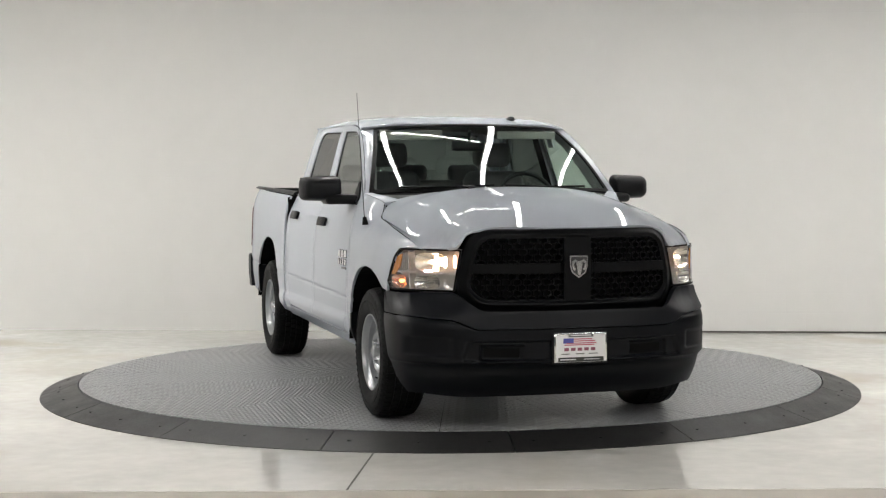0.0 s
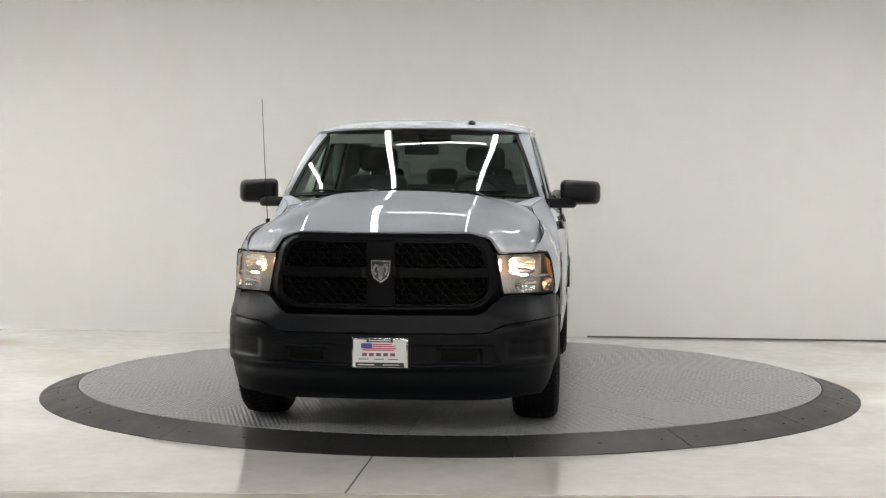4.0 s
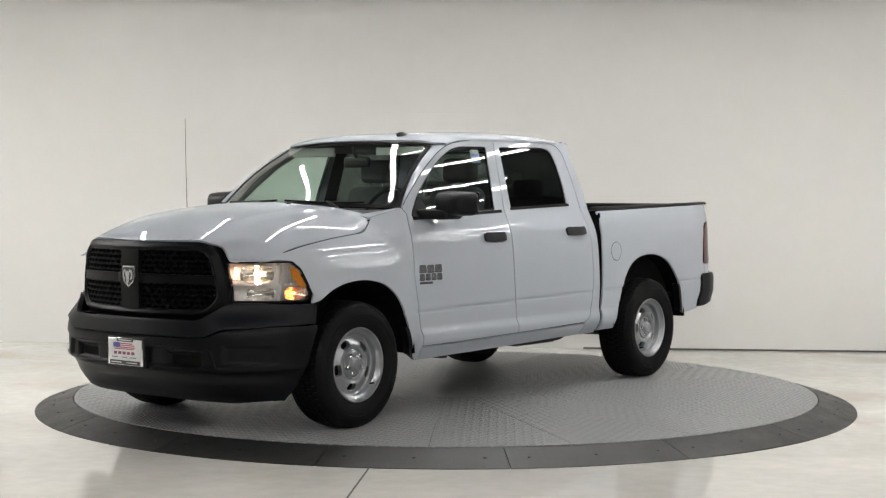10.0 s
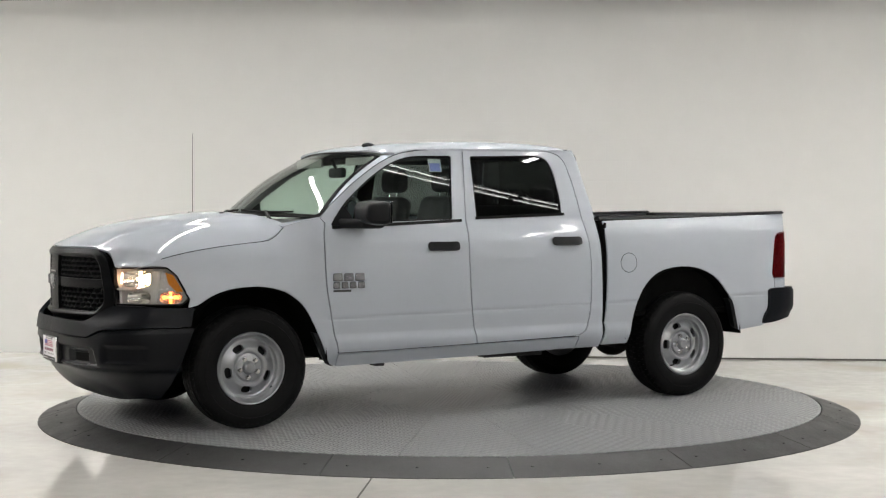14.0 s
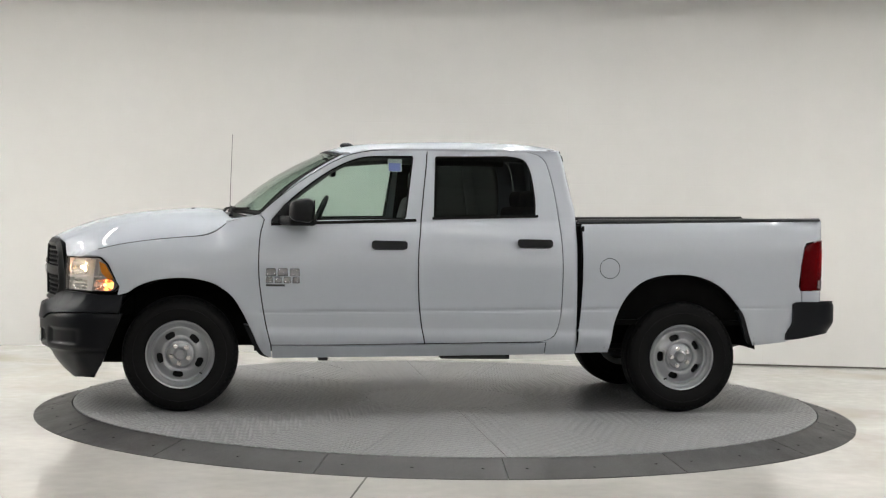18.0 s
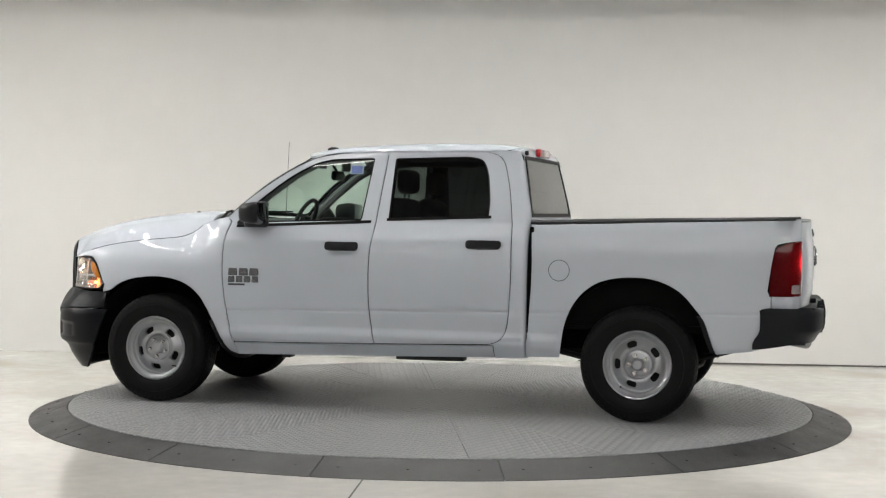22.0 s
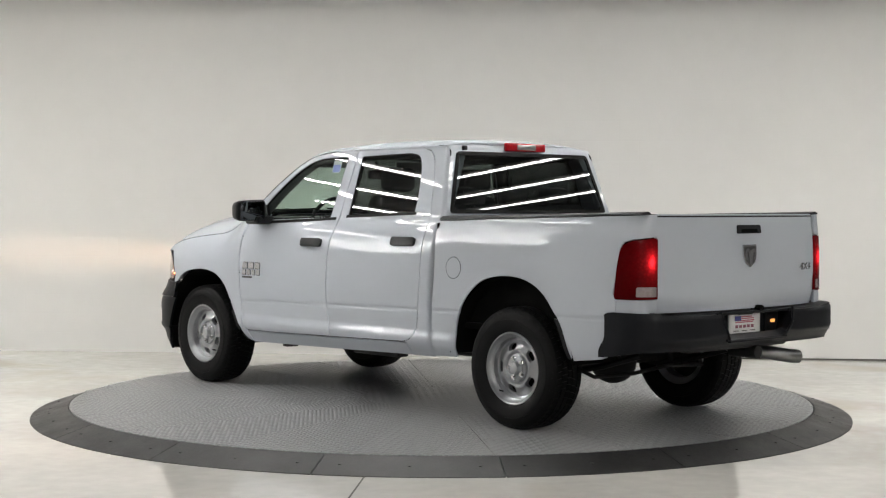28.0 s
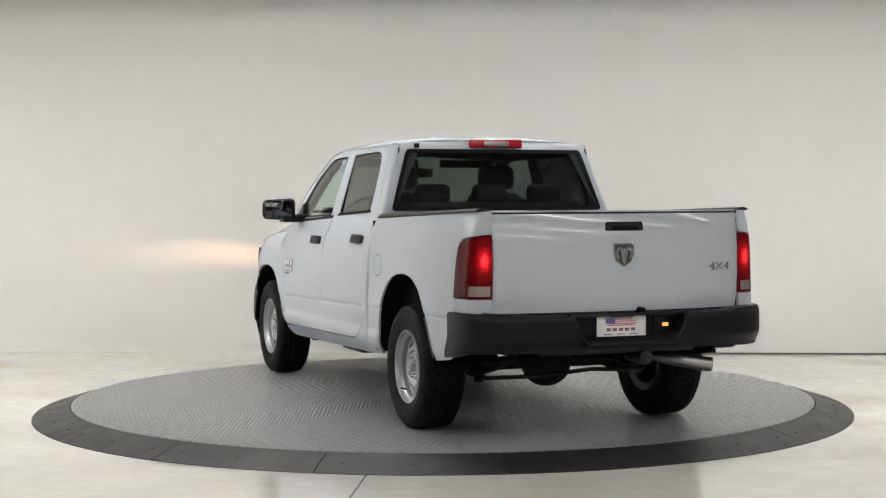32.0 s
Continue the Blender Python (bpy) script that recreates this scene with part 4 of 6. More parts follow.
def make_wheel():
    root = new("wheel")
    bm = bmesh.new()
    lathe(bm, [(r - (0.008 if abs(h) < 0.1 and r > 0.38 else 0), h) for r, h in tyre_profile()], 72)
    for h in (-0.137, 0.137):
        s = 1 if h > 0 else -1
        lathe(bm, [(0.318, h - s * 0.002), (0.3195, h + s * 0.0016), (0.3225, h + s * 0.0016), (0.324, h - s * 0.002)], 72)
    tyre = part("tyre", bm, RUBBER, root, "black all-terrain tyre", angle=60)
    bm = bmesh.new()
    n = 56
    for k in range(n):
        for row, (y0, y1, off) in enumerate(((-0.112, -0.070, 0.0), (-0.062, -0.024, 0.5), (-0.017, 0.017, 0.15), (0.024, 0.062, 0.6), (0.070, 0.112, 0.1))):
            a0 = 2 * math.pi * (k + off + 0.05) / n
            a1 = 2 * math.pi * (k + off + 0.93) / n
            skew = 0.03 * (row - 2) / 2
            vs = []
            for a, y, r in ((a0, y0, 0), (a1, y0, 0), (a1 + skew, y1, 0), (a0 + skew, y1, 0)):
                edge = 0.010 * max(0, (abs(y) - 0.06) / 0.05) ** 2
                for rr in (0.384 - edge, 0.4005 - edge):
                    vs.append(bm.verts.new((rr * math.cos(a), y, rr * math.sin(a))))
            lo, hi = vs[0::2], vs[1::2]
            bm.faces.new(hi)
            for i in range(4):
                bm.faces.new((lo[i], lo[(i + 1) % 4], hi[(i + 1) % 4], hi[i]))
        for s in (-1, 1):
            a0, a1 = 2 * math.pi * (k + 0.2) / n, 2 * math.pi * (k + 0.62) / n
            q = [bm.verts.new((r * math.cos(a), s * y, r * math.sin(a))) for a, r, y in ((a0, 0.392, 0.1085), (a1, 0.392, 0.1085), (a1, 0.362, 0.1335), (a0, 0.362, 0.1335))]
            q2 = [bm.verts.new(v.co + Vector((0, -s * 0.006, 0))) for v in q]
            bm.faces.new(q)
            for i in range(4):
                bm.faces.new((q[i], q[(i + 1) % 4], q2[(i + 1) % 4], q2[i]))
    part("tread", bm, RUBBER, tyre, "worn tread blocks", smooth=False)
    # steel rim, outer side at +y
    bm = bmesh.new()
    lathe(bm, [(0.236, 0.108), (0.238, 0.117), (0.234, 0.123), (0.226, 0.121), (0.220, 0.106), (0.214, 0.096), (0.200, 0.088), (0.195, 0.060), (0.193, 0.02), (0.186, -0.10), (0.232, -0.118)], 72)
    rim = part("rim", bm, STEEL, root, "silver painted steel rim", angle=50)
    # pressed centre with five openings
    bm = bmesh.new()
    seg, holes = 200, 5
    dish = spline([0.088, 0.094, 0.100, 0.112, 0.124, 0.148, 0.160, 0.176, 0.186, 0.196], [0.074, 0.072, 0.080, 0.089, 0.090, 0.080, 0.074, 0.064, 0.060, 0.066])
    prof = [(r, dish(r)) for r in [0.196, 0.190, 0.184, 0.178] + [0.175 - 0.0034 * k for k in range(21)] + [0.103, 0.098, 0.094, 0.088]] + [(0.0, 0.076)]
    rings = []
    for r, h in prof:
        rings.append([bm.verts.new((r * math.cos(2 * math.pi * k / seg), h - 0.008, r * math.sin(2 * math.pi * k / seg))) for k in range(seg)])
    for i, (a, b) in enumerate(zip(rings, rings[1:])):
        rm = (prof[i][0] + prof[i + 1][0]) / 2
        for k in range(seg):
            phi = ((k + 0.5) / seg * holes) % 1.0 - 0.5
            if abs(phi * 2 * math.pi / holes * 0.142 / 0.036) ** 3.2 + abs((rm - 0.142) / 0.0225) ** 3.2 < 1:
                continue
            bm.faces.new((a[k], a[(k + 1) % seg], b[(k + 1) % seg], b[k]))
    edge = [e for e in bm.edges if len(e.link_faces) == 1 and 0.10 < (e.verts[0].co.xz.length) < 0.19]
    r = bmesh.ops.extrude_edge_only(bm, edges=edge)
    for v in (g for g in r["geom"] if isinstance(g, bmesh.types.BMVert)):
        v.co.y -= 0.03
    part("disc", bm, STEEL, rim, "pressed steel wheel centre with five openings", angle=40)
    bm = bmesh.new()
    lathe(bm, [(0.190, 0.0), (0.0, 0.0)], 40)
    part("brake", bm, FRAME, rim, "dark brake behind the rim")
    bm = bmesh.new()
    lathe(bm, [(0.086, 0.060), (0.083, 0.074), (0.076, 0.077), (0.046, 0.078), (0.042, 0.084), (0.036, 0.104), (0.030, 0.109), (0.0, 0.111)], 40)
    cap = part("hub_cap", bm, STEEL, root, "silver hub cap", angle=30)
    for k in range(5):
        a = 2 * math.pi * (k + 0.5) / 5
        bm = bmesh.new()
        p = Vector((0.064 * math.cos(a), 0, 0.064 * math.sin(a)))
        cyl(bm, p + Vector((0, 0.076, 0)), p + Vector((0, 0.086, 0)), 0.0175, 0.0165, seg=14)
        cyl(bm, p + Vector((0, 0.086, 0)), p + Vector((0, 0.100, 0)), 0.0135, 0.0105, seg=6)
        part("lug_nut", bm, CHROME, cap)
    bm = bmesh.new()
    tube(bm, [(0.0, 0.085, -0.200), (0.0, 0.108, -0.192), (0.0, 0.125, -0.186)], 0.005, 8)
    part("valve", bm, SEAL, rim)
    return root


wheel = make_wheel()
spots = [(FW[0], 0.823, 0, 48), (FW[0], -0.823, 180, 40), (RW[0], 0.823, 0, -36), (RW[0], -0.823, 180, 75)]
wheel.parent = truck
wheel.matrix_basis = pose(spots[0][0], spots[0][1], 0.3955) @ pose(0, 0, 0, 0, spots[0][3], spots[0][2])
for x, y, a, r in spots[1:]:
    w = copy_thing(wheel, pose(x, y, 0.3955) @ pose(0, 0, 0, 0, 0, a) @ pose(0, 0, 0, 0, r, 0))
    w.parent = truck

# wheel wells and floor
for cx, r, z0 in ((1.955, 0.535, 0.40), (-1.585, 0.565, 0.43)):
    for s in (-1, 1):
        bm = bmesh.new()
        seg = 24
        for k in range(seg):
            a0, a1 = (0.05 + (math.pi - 0.1) * k / seg, 0.05 + (math.pi - 0.1) * (k + 1) / seg)
            q = [(cx + (r - 0.006) * math.cos(a), s * y, z0 + (r - 0.006) * math.sin(a)) for a, y in ((a0, 0.955), (a1, 0.955), (a1, 0.55), (a0, 0.55))]
            bm.faces.new([bm.verts.new(p) for p in q])
        fan = [bm.verts.new((cx + r * math.cos(0.05 + (math.pi - 0.1) * k / seg), s * 0.55, z0 + r * math.sin(0.05 + (math.pi - 0.1) * k / seg))) for k in range(seg + 1)]
        bm.faces.new(fan)
        part("wheel_well", bm, VOID, truck, "black wheel well liner")
bm = bmesh.new()
box(bm, -0.80, 1.40, -0.84, 0.84, 0.42, 0.46)
box(bm, 1.40, 2.30, -0.56, 0.56, 0.45, 1.12)
part("floor_pan", bm, VOID, truck, "black underbody", smooth=False)
# black sheets behind the doors stand in for the shade in the panel gaps
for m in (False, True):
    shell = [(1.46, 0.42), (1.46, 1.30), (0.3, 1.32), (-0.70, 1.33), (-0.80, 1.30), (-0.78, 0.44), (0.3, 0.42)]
    patch("inner_shell", inner_side, shell, 0.08, VOID, truck, "black sheet for the shade in the door gaps", 0, True, m)
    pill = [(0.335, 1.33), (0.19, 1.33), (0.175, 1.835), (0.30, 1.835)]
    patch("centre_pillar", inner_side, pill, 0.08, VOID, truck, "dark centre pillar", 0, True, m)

# ---- front bumper ----
def nose_u(u, half=0.968, back=2.30, ahead=0.735, n=2.8):
    """A point of the bumper's plan: u from -1 to 1 along its curve, evenly round the corners."""
    a = max(1e-4, (1 - abs(u)) * math.pi / 2)
    c, s = math.cos(a), math.sin(a)
    y = half * c ** (2 / n)
    x = back + ahead * s ** (2 / n) - max(0, abs(u) - 1)
    return x, math.copysign(y, u)


low_in = spline([0.18, 0.25, 0.33, 0.385, 0.402, 0.418, 0.44, 0.52, 0.60, 0.635, 0.655, 0.67], [0.27, 0.18, 0.108, 0.074, 0.050, 0.016, 0.004, 0.0, 0.003, 0.010, 0.022, 0.035])


def lower_fn(u, v):
    d = low_in(v)
    x, y = nose_u(u, 0.965 - 0.22 * d, 2.30, 0.735 - d)
    # the wide channel round the plate, and a shallow pocket at each corner
    s = 0.026 * step01(0.655, 0.615, abs(y) + 0.3 * (v - 0.47)) * step01(0.548, 0.528, v) * step01(0.424, 0.440, v)
    s += 0.034 * step01(0.300, 0.322, abs(y)) * step01(0.556, 0.534, abs(y)) * step01(0.424, 0.444, v) * step01(0.524, 0.504, v)
    s += 0.024 * step01(0.68, 0.72, abs(y)) * step01(0.93, 0.88, abs(y)) * step01(0.575, 0.545, v) * step01(0.445, 0.470, v)
    return (x - s, y, v)


def upper_fn(u, v):
    t = (v - 0.60) / 0.22
    x, y = nose_u(u, 0.966 - 0.012 * t, 2.30, 0.745 - 0.035 * t - 0.06 * max(0, t - 0.45))
    # towards the lamps the skin leans back to a narrow ledge under the lens
    lamp_x = float(np.interp(abs(y), [0.57, 0.635, 0.70, 0.80, 0.872, 0.915, 0.938, 0.95], [2.845, 2.815, 2.775, 2.69, 2.60, 2.50, 2.405, 2.33]))
    k = step01(0.655, 0.815, v) * step01(0.52, 0.72, abs(y))
    return (x + (min(x, lamp_x + 0.030) - x) * k, y, v)


edge_z = lambda y: 0.608 + 0.055 * step01(0.56, 0.72, abs(y)) + 0.015 * step01(0.7, 0.95, abs(y))
uy = lambda u, v=0.6: lower_fn(u, v)[1]


def u_end(fn, z, x):
    """Where the bumper's skin at height z has come back to x."""
    lo, hi = 0.5, 1.0
    for _ in range(30):
        mid = (lo + hi) / 2
        lo, hi = (mid, hi) if fn(mid, z)[0] > x else (lo, mid)
    return lo


low_end = spline([0.20, 0.25, 0.33, 0.45, 0.60, 0.67], [2.585, 2.55, 2.50, 2.45, 2.39, 2.36])
e_top = u_end(lower_fn, 0.66, 2.36)
us = np.linspace(-e_top, e_top, 81)
low = [(u, edge_z(uy(u)) - 0.004) for u in us]
right = [(u_end(lower_fn, z, low_end(z)), z) for z in (0.62, 0.56, 0.50, 0.44, 0.38, 0.32, 0.27)]
e_bot = u_end(lower_fn, 0.23, low_end(0.23))
bot = [(u, 0.200 + 0.025 * step01(0.6, 0.9, abs(uy(u)))) for u in np.linspace(e_bot, -e_bot, 61)]
lower_poly = low + right + bot + [(-u, z) for u, z in right[::-1]]


def u_of(y):
    c = (y / 0.965) ** (2.8 / 2)
    return 1 - math.acos(min(1, c)) / (math.pi / 2)


holes = []
for s in (1, -1):
    a, b = s * u_of(0.31), s * u_of(0.54)
    holes.append(round_corners([(a, 0.432), (b, 0.438), (b, 0.515), (a, 0.508)], 0.012))
lower_bumper = patch("front_bumper", lower_fn, lower_poly, (0.0125, 0.012), BUMPER_LOW, truck, "black textured plastic front bumper", 0.02)
for h in holes:
    patch("fog_blank", lambda u, v: (lower_fn(u, v)[0] + 0.002, lower_fn(u, v)[1], v), inset(h, 0.012), 0.02, VOID, lower_bumper, "dark fog lamp blank", 0.005)
e_up = u_end(upper_fn, 0.72, 2.375)
us = np.linspace(-e_up, e_up, 81)
up = [(u, edge_z(uy(u)) + 0.004) for u in us]
top = []
for u in us[::-1]:
    y = abs(upper_fn(u, 0.7)[1])
    top.append((u, 0.71 + 0.104 * step01(0.52, 0.70, y) - 0.012 * step01(0.80, 0.95, y)))
patch("bumper_cover", upper_fn, up + top, (0.025, 0.03), BUMPER, truck, "matte black upper bumper cover", 0.03)

# ---- grille ----
GO = round_corners([(-0.508, 1.174), (0.508, 1.174), (0.590, 1.118), (0.645, 0.914), (0.645, 0.802), (0.577, 0.702), (-0.577, 0.702), (-0.645, 0.802), (-0.645, 0.914), (-0.590, 1.118)], [0.08, 0.08, 0.08, 0.1, 0.06, 0.08, 0.08, 0.06, 0.1, 0.08])
GI = round_corners([(-0.492, 1.122), (0.492, 1.122), (0.543, 1.074), (0.580, 0.894), (0.580, 0.834), (0.511, 0.769), (-0.511, 0.769), (-0.580, 0.834), (-0.580, 0.894), (-0.543, 1.074)], [0.05] * 10)
g_x = lambda y, z: grille_x(y) + 0.010 - 0.10 * (z - 0.944) ** 2 - 0.05 * max(0, z - 1.115)


def surround(u, v):
    """The frame's face, rolled in towards the opening and a little at its outer edge."""
    near, out = rim_distance(GI_SEG, u, v), rim_distance(GO_SEG, u, v)
    return (g_x(u, v) + 0.022 - 0.022 * step01(0.026, 0.0, near) - 0.034 * step01(0.055, 0.0, out), u, v)


def segments(poly):
    a = np.array(poly, float)
    return a, np.roll(a, -1, 0) - a


def rim_distance(seg, u, v):
    """How far a point lies from a closed outline."""
    a, d = seg
    r = np.array((u, v)) - a
    t = np.clip((r * d).sum(1) / np.maximum((d * d).sum(1), 1e-12), 0, 1)
    return float(np.sqrt(((r - d * t[:, None]) ** 2).sum(1).min()))


GI_SEG, GO_SEG = segments(GI), segments(GO)


grille = patch("grille", surround, with_hole(GO, GI), 0.011, GRILLE, truck, "dark grey crosshair grille surround", 0.06)
bars = [round_corners([(-0.080, 1.126), (0.076, 1.126), (0.076, 0.764), (-0.080, 0.764)], 0.012),
        [(-0.575, 0.976), (-0.076, 0.980), (-0.076, 0.922), (-0.58, 0.922)], [(0.575, 0.976), (0.076, 0.980), (0.076, 0.922), (0.58, 0.922)]]
for b in bars:
    patch("grille_bar", lambda u, v: (g_x(u, v) + (0.014 if abs(u) < 0.09 else 0.008), u, v), b, 0.03, GRILLE, grille, "thick grille cross bar", 0.03)
patch("grille_back", lambda u, v: (g_x(u, v) - 0.05, u, v), GO, 0.05, VOID, grille, "dark grille backing", 0)
R6 = 0.0212
for (y0, y1, z0, z1) in ((0.078, 0.575, 0.980, 1.119), (-0.575, -0.082, 0.980, 1.119), (0.078, 0.58, 0.776, 0.922), (-0.58, -0.082, 0.776, 0.922)):
    bm = bmesh.new()
    nrow = int((z1 - z0) / (R6 * 1.5)) + 2
    for j in range(nrow):
        z = z0 + j * R6 * 1.5
        nc = int((y1 - y0) / (R6 * 2.6)) + 2
        for i in range(nc):
            y = y0 + (i + 0.5 * (j % 2)) * R6 * 2.6
            if not (y0 - 0.01 < y < y1 + 0.01) or z > z1 + 0.01:
                continue
            if abs(y) + 0.9 * max(0, abs(z - 0.944) - 0.08) > 0.59:
                continue
            pts = []
            for k in range(6):
                a = math.pi / 6 + k * math.pi / 3
                pts.append((y + 1.3 * R6 * math.cos(a), z + R6 * math.sin(a)))
            ins = [(y + (p[0] - y) * 0.85, z + (p[1] - z) * 0.85) for p in pts]
            vo = [bm.verts.new((g_x(p[0], p[1]) - 0.006, p[0], p[1])) for p in pts]
            vi = [bm.verts.new((g_x(p[0], p[1]) - 0.006, p[0], p[1])) for p in ins]
            vb = [bm.verts.new((g_x(p[0], p[1]) - 0.030, p[0], p[1])) for p in ins]
            for k in range(6):
                bm.faces.new((vo[k], vo[(k + 1) % 6], vi[(k + 1) % 6], vi[k]))
                bm.faces.new((vi[k], vi[(k + 1) % 6], vb[(k + 1) % 6], vb[k]))
    part("honeycomb", bm, GRILLE, grille, "black honeycomb grille insert", smooth=False)


# ---- plan curves of the corners ----
def along(points):
    """A smooth plan curve through (x, y) points, by its length."""
    pts = [np.array(p, float) for p in points]
    s = [0.0]
    for a, b in zip(pts, pts[1:]):
        s.append(s[-1] + float(np.linalg.norm(b - a)))
    fx, fy = spline(s, [p[0] for p in pts]), spline(s, [p[1] for p in pts])
    return (lambda u: (fx(u), fy(u))), s


lamp_curve, lamp_s = along([(2.845, 0.57), (2.815, 0.635), (2.775, 0.70), (2.69, 0.80), (2.60, 0.872), (2.50, 0.915), (2.405, 0.938), (2.33, 0.95)])


def lamp_u(x):
    lo, hi = 0.0, lamp_s[-1]
    for _ in range(40):
        mid = (lo + hi) / 2
        lo, hi = (mid, hi) if lamp_curve(mid)[0] > x else (lo, mid)
    return lo


def lamp_at(d):
    def f(u, v):
        x, y = lamp_curve(u)
        x2, y2 = lamp_curve(u + 0.002)
        t = Vector((x2 - x, y2 - y, 0)).normalized()
        n = Vector((-t.y, t.x, 0)) * -1
        if n.x < 0 and n.y < 0:
            n = -n
        back = 0.035 * (v - 0.82) / 0.23
        return (x - back * 0.6 + n.x * d, y + n.y * d, v)
    return f


LAMP = round_corners([(lamp_u(2.822), 1.052), (lamp_u(2.800), 0.822), (lamp_u(2.43), 0.823), (lamp_u(2.394), 0.864), (lamp_u(2.486), 1.010), (lamp_u(2.547), 1.057)], [0.01, 0.012, 0.02, 0.01, 0.02, 0.012])
CH_ROUGH = material("lamp_reflector", (0.84, 0.82, 0.80), 0.22, 0.55, bump=0.8, bump_scale=40, rough_var=0.08, scale=30)
FACETS = CH_ROUGH.node_tree.nodes["Bump"]
FACETS.inputs["Distance"].default_value = 0.012
CH_BOWL = material("bright_reflector", (0.9, 0.88, 0.84), 0.14, 0.9, bump=0.3, bump_scale=60)
# silver bowl; its peach tint puts the amber bulb's glow into the colour
AMBER_BOWL = material("amber_lit_reflector", (0.84, 0.68, 0.58), 0.16, 0.85, bump=0.9, bump_scale=60)
for s in (1, -1):
    m = s < 0
    lamp = new("headlight")
    lamp.parent = truck
    tagged(lamp, "lit headlight with clear lens and amber side reflector")
    lens = patch("lens", lamp_at(0.0), LAMP, 0.02, LENS, lamp, "clear plastic lens", 0.003, False, m)
    lens.visible_shadow = False
    patch("lens_rim", lamp_at(0.002), with_hole(inset(LAMP, -0.006), inset(LAMP, 0.004)), 0.02, SEAL, lamp, "dark lens rim", 0.03, False, m)
    patch("reflector", lamp_at(-0.075), inset(LAMP, -0.004), 0.02, CH_ROUGH, lamp, "silver faceted reflector", 0, False, m)

    def wall_of(poly, d0, d1, name, mat, label):
        bm = bmesh.new()
        f0, f1 = lamp_at(d0), lamp_at(d1)
        n = len(poly)
        a = [bm.verts.new(Vector((f0(*p)[0], s * f0(*p)[1], f0(*p)[2]))) for p in poly]
        b = [bm.verts.new(Vector((f1(*p)[0], s * f1(*p)[1], f1(*p)[2]))) for p in poly]
        for i in range(n):
            bm.faces.new((a[i], a[(i + 1) % n], b[(i + 1) % n], b[i]))
        return part(name, bm, mat, lamp, label)
    wall_of(inset(LAMP, -0.003), -0.003, -0.076, "bezel", CH_ROUGH, "silver bezel walls")
    u0, u1, u2, u3 = lamp_u(2.81), lamp_u(2.60), lamp_u(2.54), lamp_u(2.40)
    # chamber walls
    for (ua, za, ub, zb, name) in ((u0 + 0.005, 0.913, u3 - 0.03, 0.918, "shelf"), (u1, 0.825, u1 + 0.012, 1.045, "divider")):
        poly = [(ua, za), (ub, zb), (ub, zb + 0.012), (ua, za + 0.012)] if name == "shelf" else [(ua, za), (ua + 0.008, za), (ub + 0.008, zb), (ub, zb)]
        patch(name, lamp_at(-0.018), poly, 0.02, CH_ROUGH, lamp, "silver lamp divider", 0.05, False, m)
    amber = round_corners([(lamp_u(2.555), 1.030), (lamp_u(2.505), 1.012), (lamp_u(2.432), 0.905), (lamp_u(2.475), 0.905), (lamp_u(2.53), 0.955)], 0.008)
    patch("amber_reflector", lamp_at(-0.006), amber, 0.02, AMBER_SOLID, lamp, "amber side reflector", 0.006, False, m)
    # round bowls behind the bulbs
    for (uc, zc, ru, rz, d0, depth, r, mat, bowl_mat, name, label) in (
            (lamp_u(2.715), 0.984, 0.105, 0.052, -0.012, 0.055, 0.012, BULB, CH_BOWL, "bulb", "glowing warm headlight bulb"),
            (lamp_u(2.505), 0.868, 0.075, 0.038, -0.010, 0.045, 0.011, BULB_AMBER, AMBER_BOWL, "turn_bulb", "glowing amber turn signal bulb"),
            (lamp_u(2.695), 0.866, 0.085, 0.038, -0.014, 0.050, 0.0, None, CH_BOWL, "", "")):
        bm = bmesh.new()
        rings = []
        for k in range(7):
            q = k / 6
            rings.append([bm.verts.new((lambda p: (p[0], s * p[1], p[2]))(lamp_at(d0 - depth * (1 - q * q))(uc + ru * q * abs(math.cos(a)) ** 0.6 * (1 if math.cos(a) > 0 else -1), zc + rz * q * abs(math.sin(a)) ** 0.6 * (1 if math.sin(a) > 0 else -1)))) for a in [2 * math.pi * (j + 0.5) / 28 for j in range(28)]] if k else [bm.verts.new((lambda p: (p[0], s * p[1], p[2]))(lamp_at(d0 - depth)(uc, zc)))] * 28)
        for p, q in zip(rings, rings[1:]):
            for j in range(28):
                vs = [p[j], p[(j + 1) % 28], q[(j + 1) % 28], q[j]]
                bm.faces.new(list(dict.fromkeys(vs)))
        bowl = part("bowl", bm, bowl_mat, lamp, "bright reflector bowl")
        if mat:
            p = lamp_at(d0 - depth * 0.55)(uc, zc)
            bm = bmesh.new()
            bmesh.ops.create_uvsphere(bm, u_segments=14, v_segments=8, radius=r, matrix=Matrix.Translation((p[0], s * p[1], p[2])) @ Matrix.Diagonal((1, 1.5, 0.9, 1)))
            part(name, bm, mat, bowl, label)
    # added warm glowing strip for the lit reflector at the inner end
    bm = bmesh.new()
    f = lamp_at(-0.045)
    ends = [f(lamp_u(2.800), z) for z in (0.950, 0.975, 1.0, 1.022)]
    tube(bm, [(x, s * y, z) for x, y, z in ends], [0.005, 0.009, 0.009, 0.005], 10)
    part("running_lamp", bm, WARM_GLOW, lamp, "glowing warm strip for the lit inner reflector")
    # upright flutes of the side reflector
    for k in range(5):
        u = u1 + 0.03 + k * 0.022
        patch("flute", lamp_at(-0.050), [(u, 0.93), (u + 0.007, 0.93), (u + 0.007, 1.035), (u, 1.035)], 0.02, CH_ROUGH, lamp, "", 0.012, False, m)
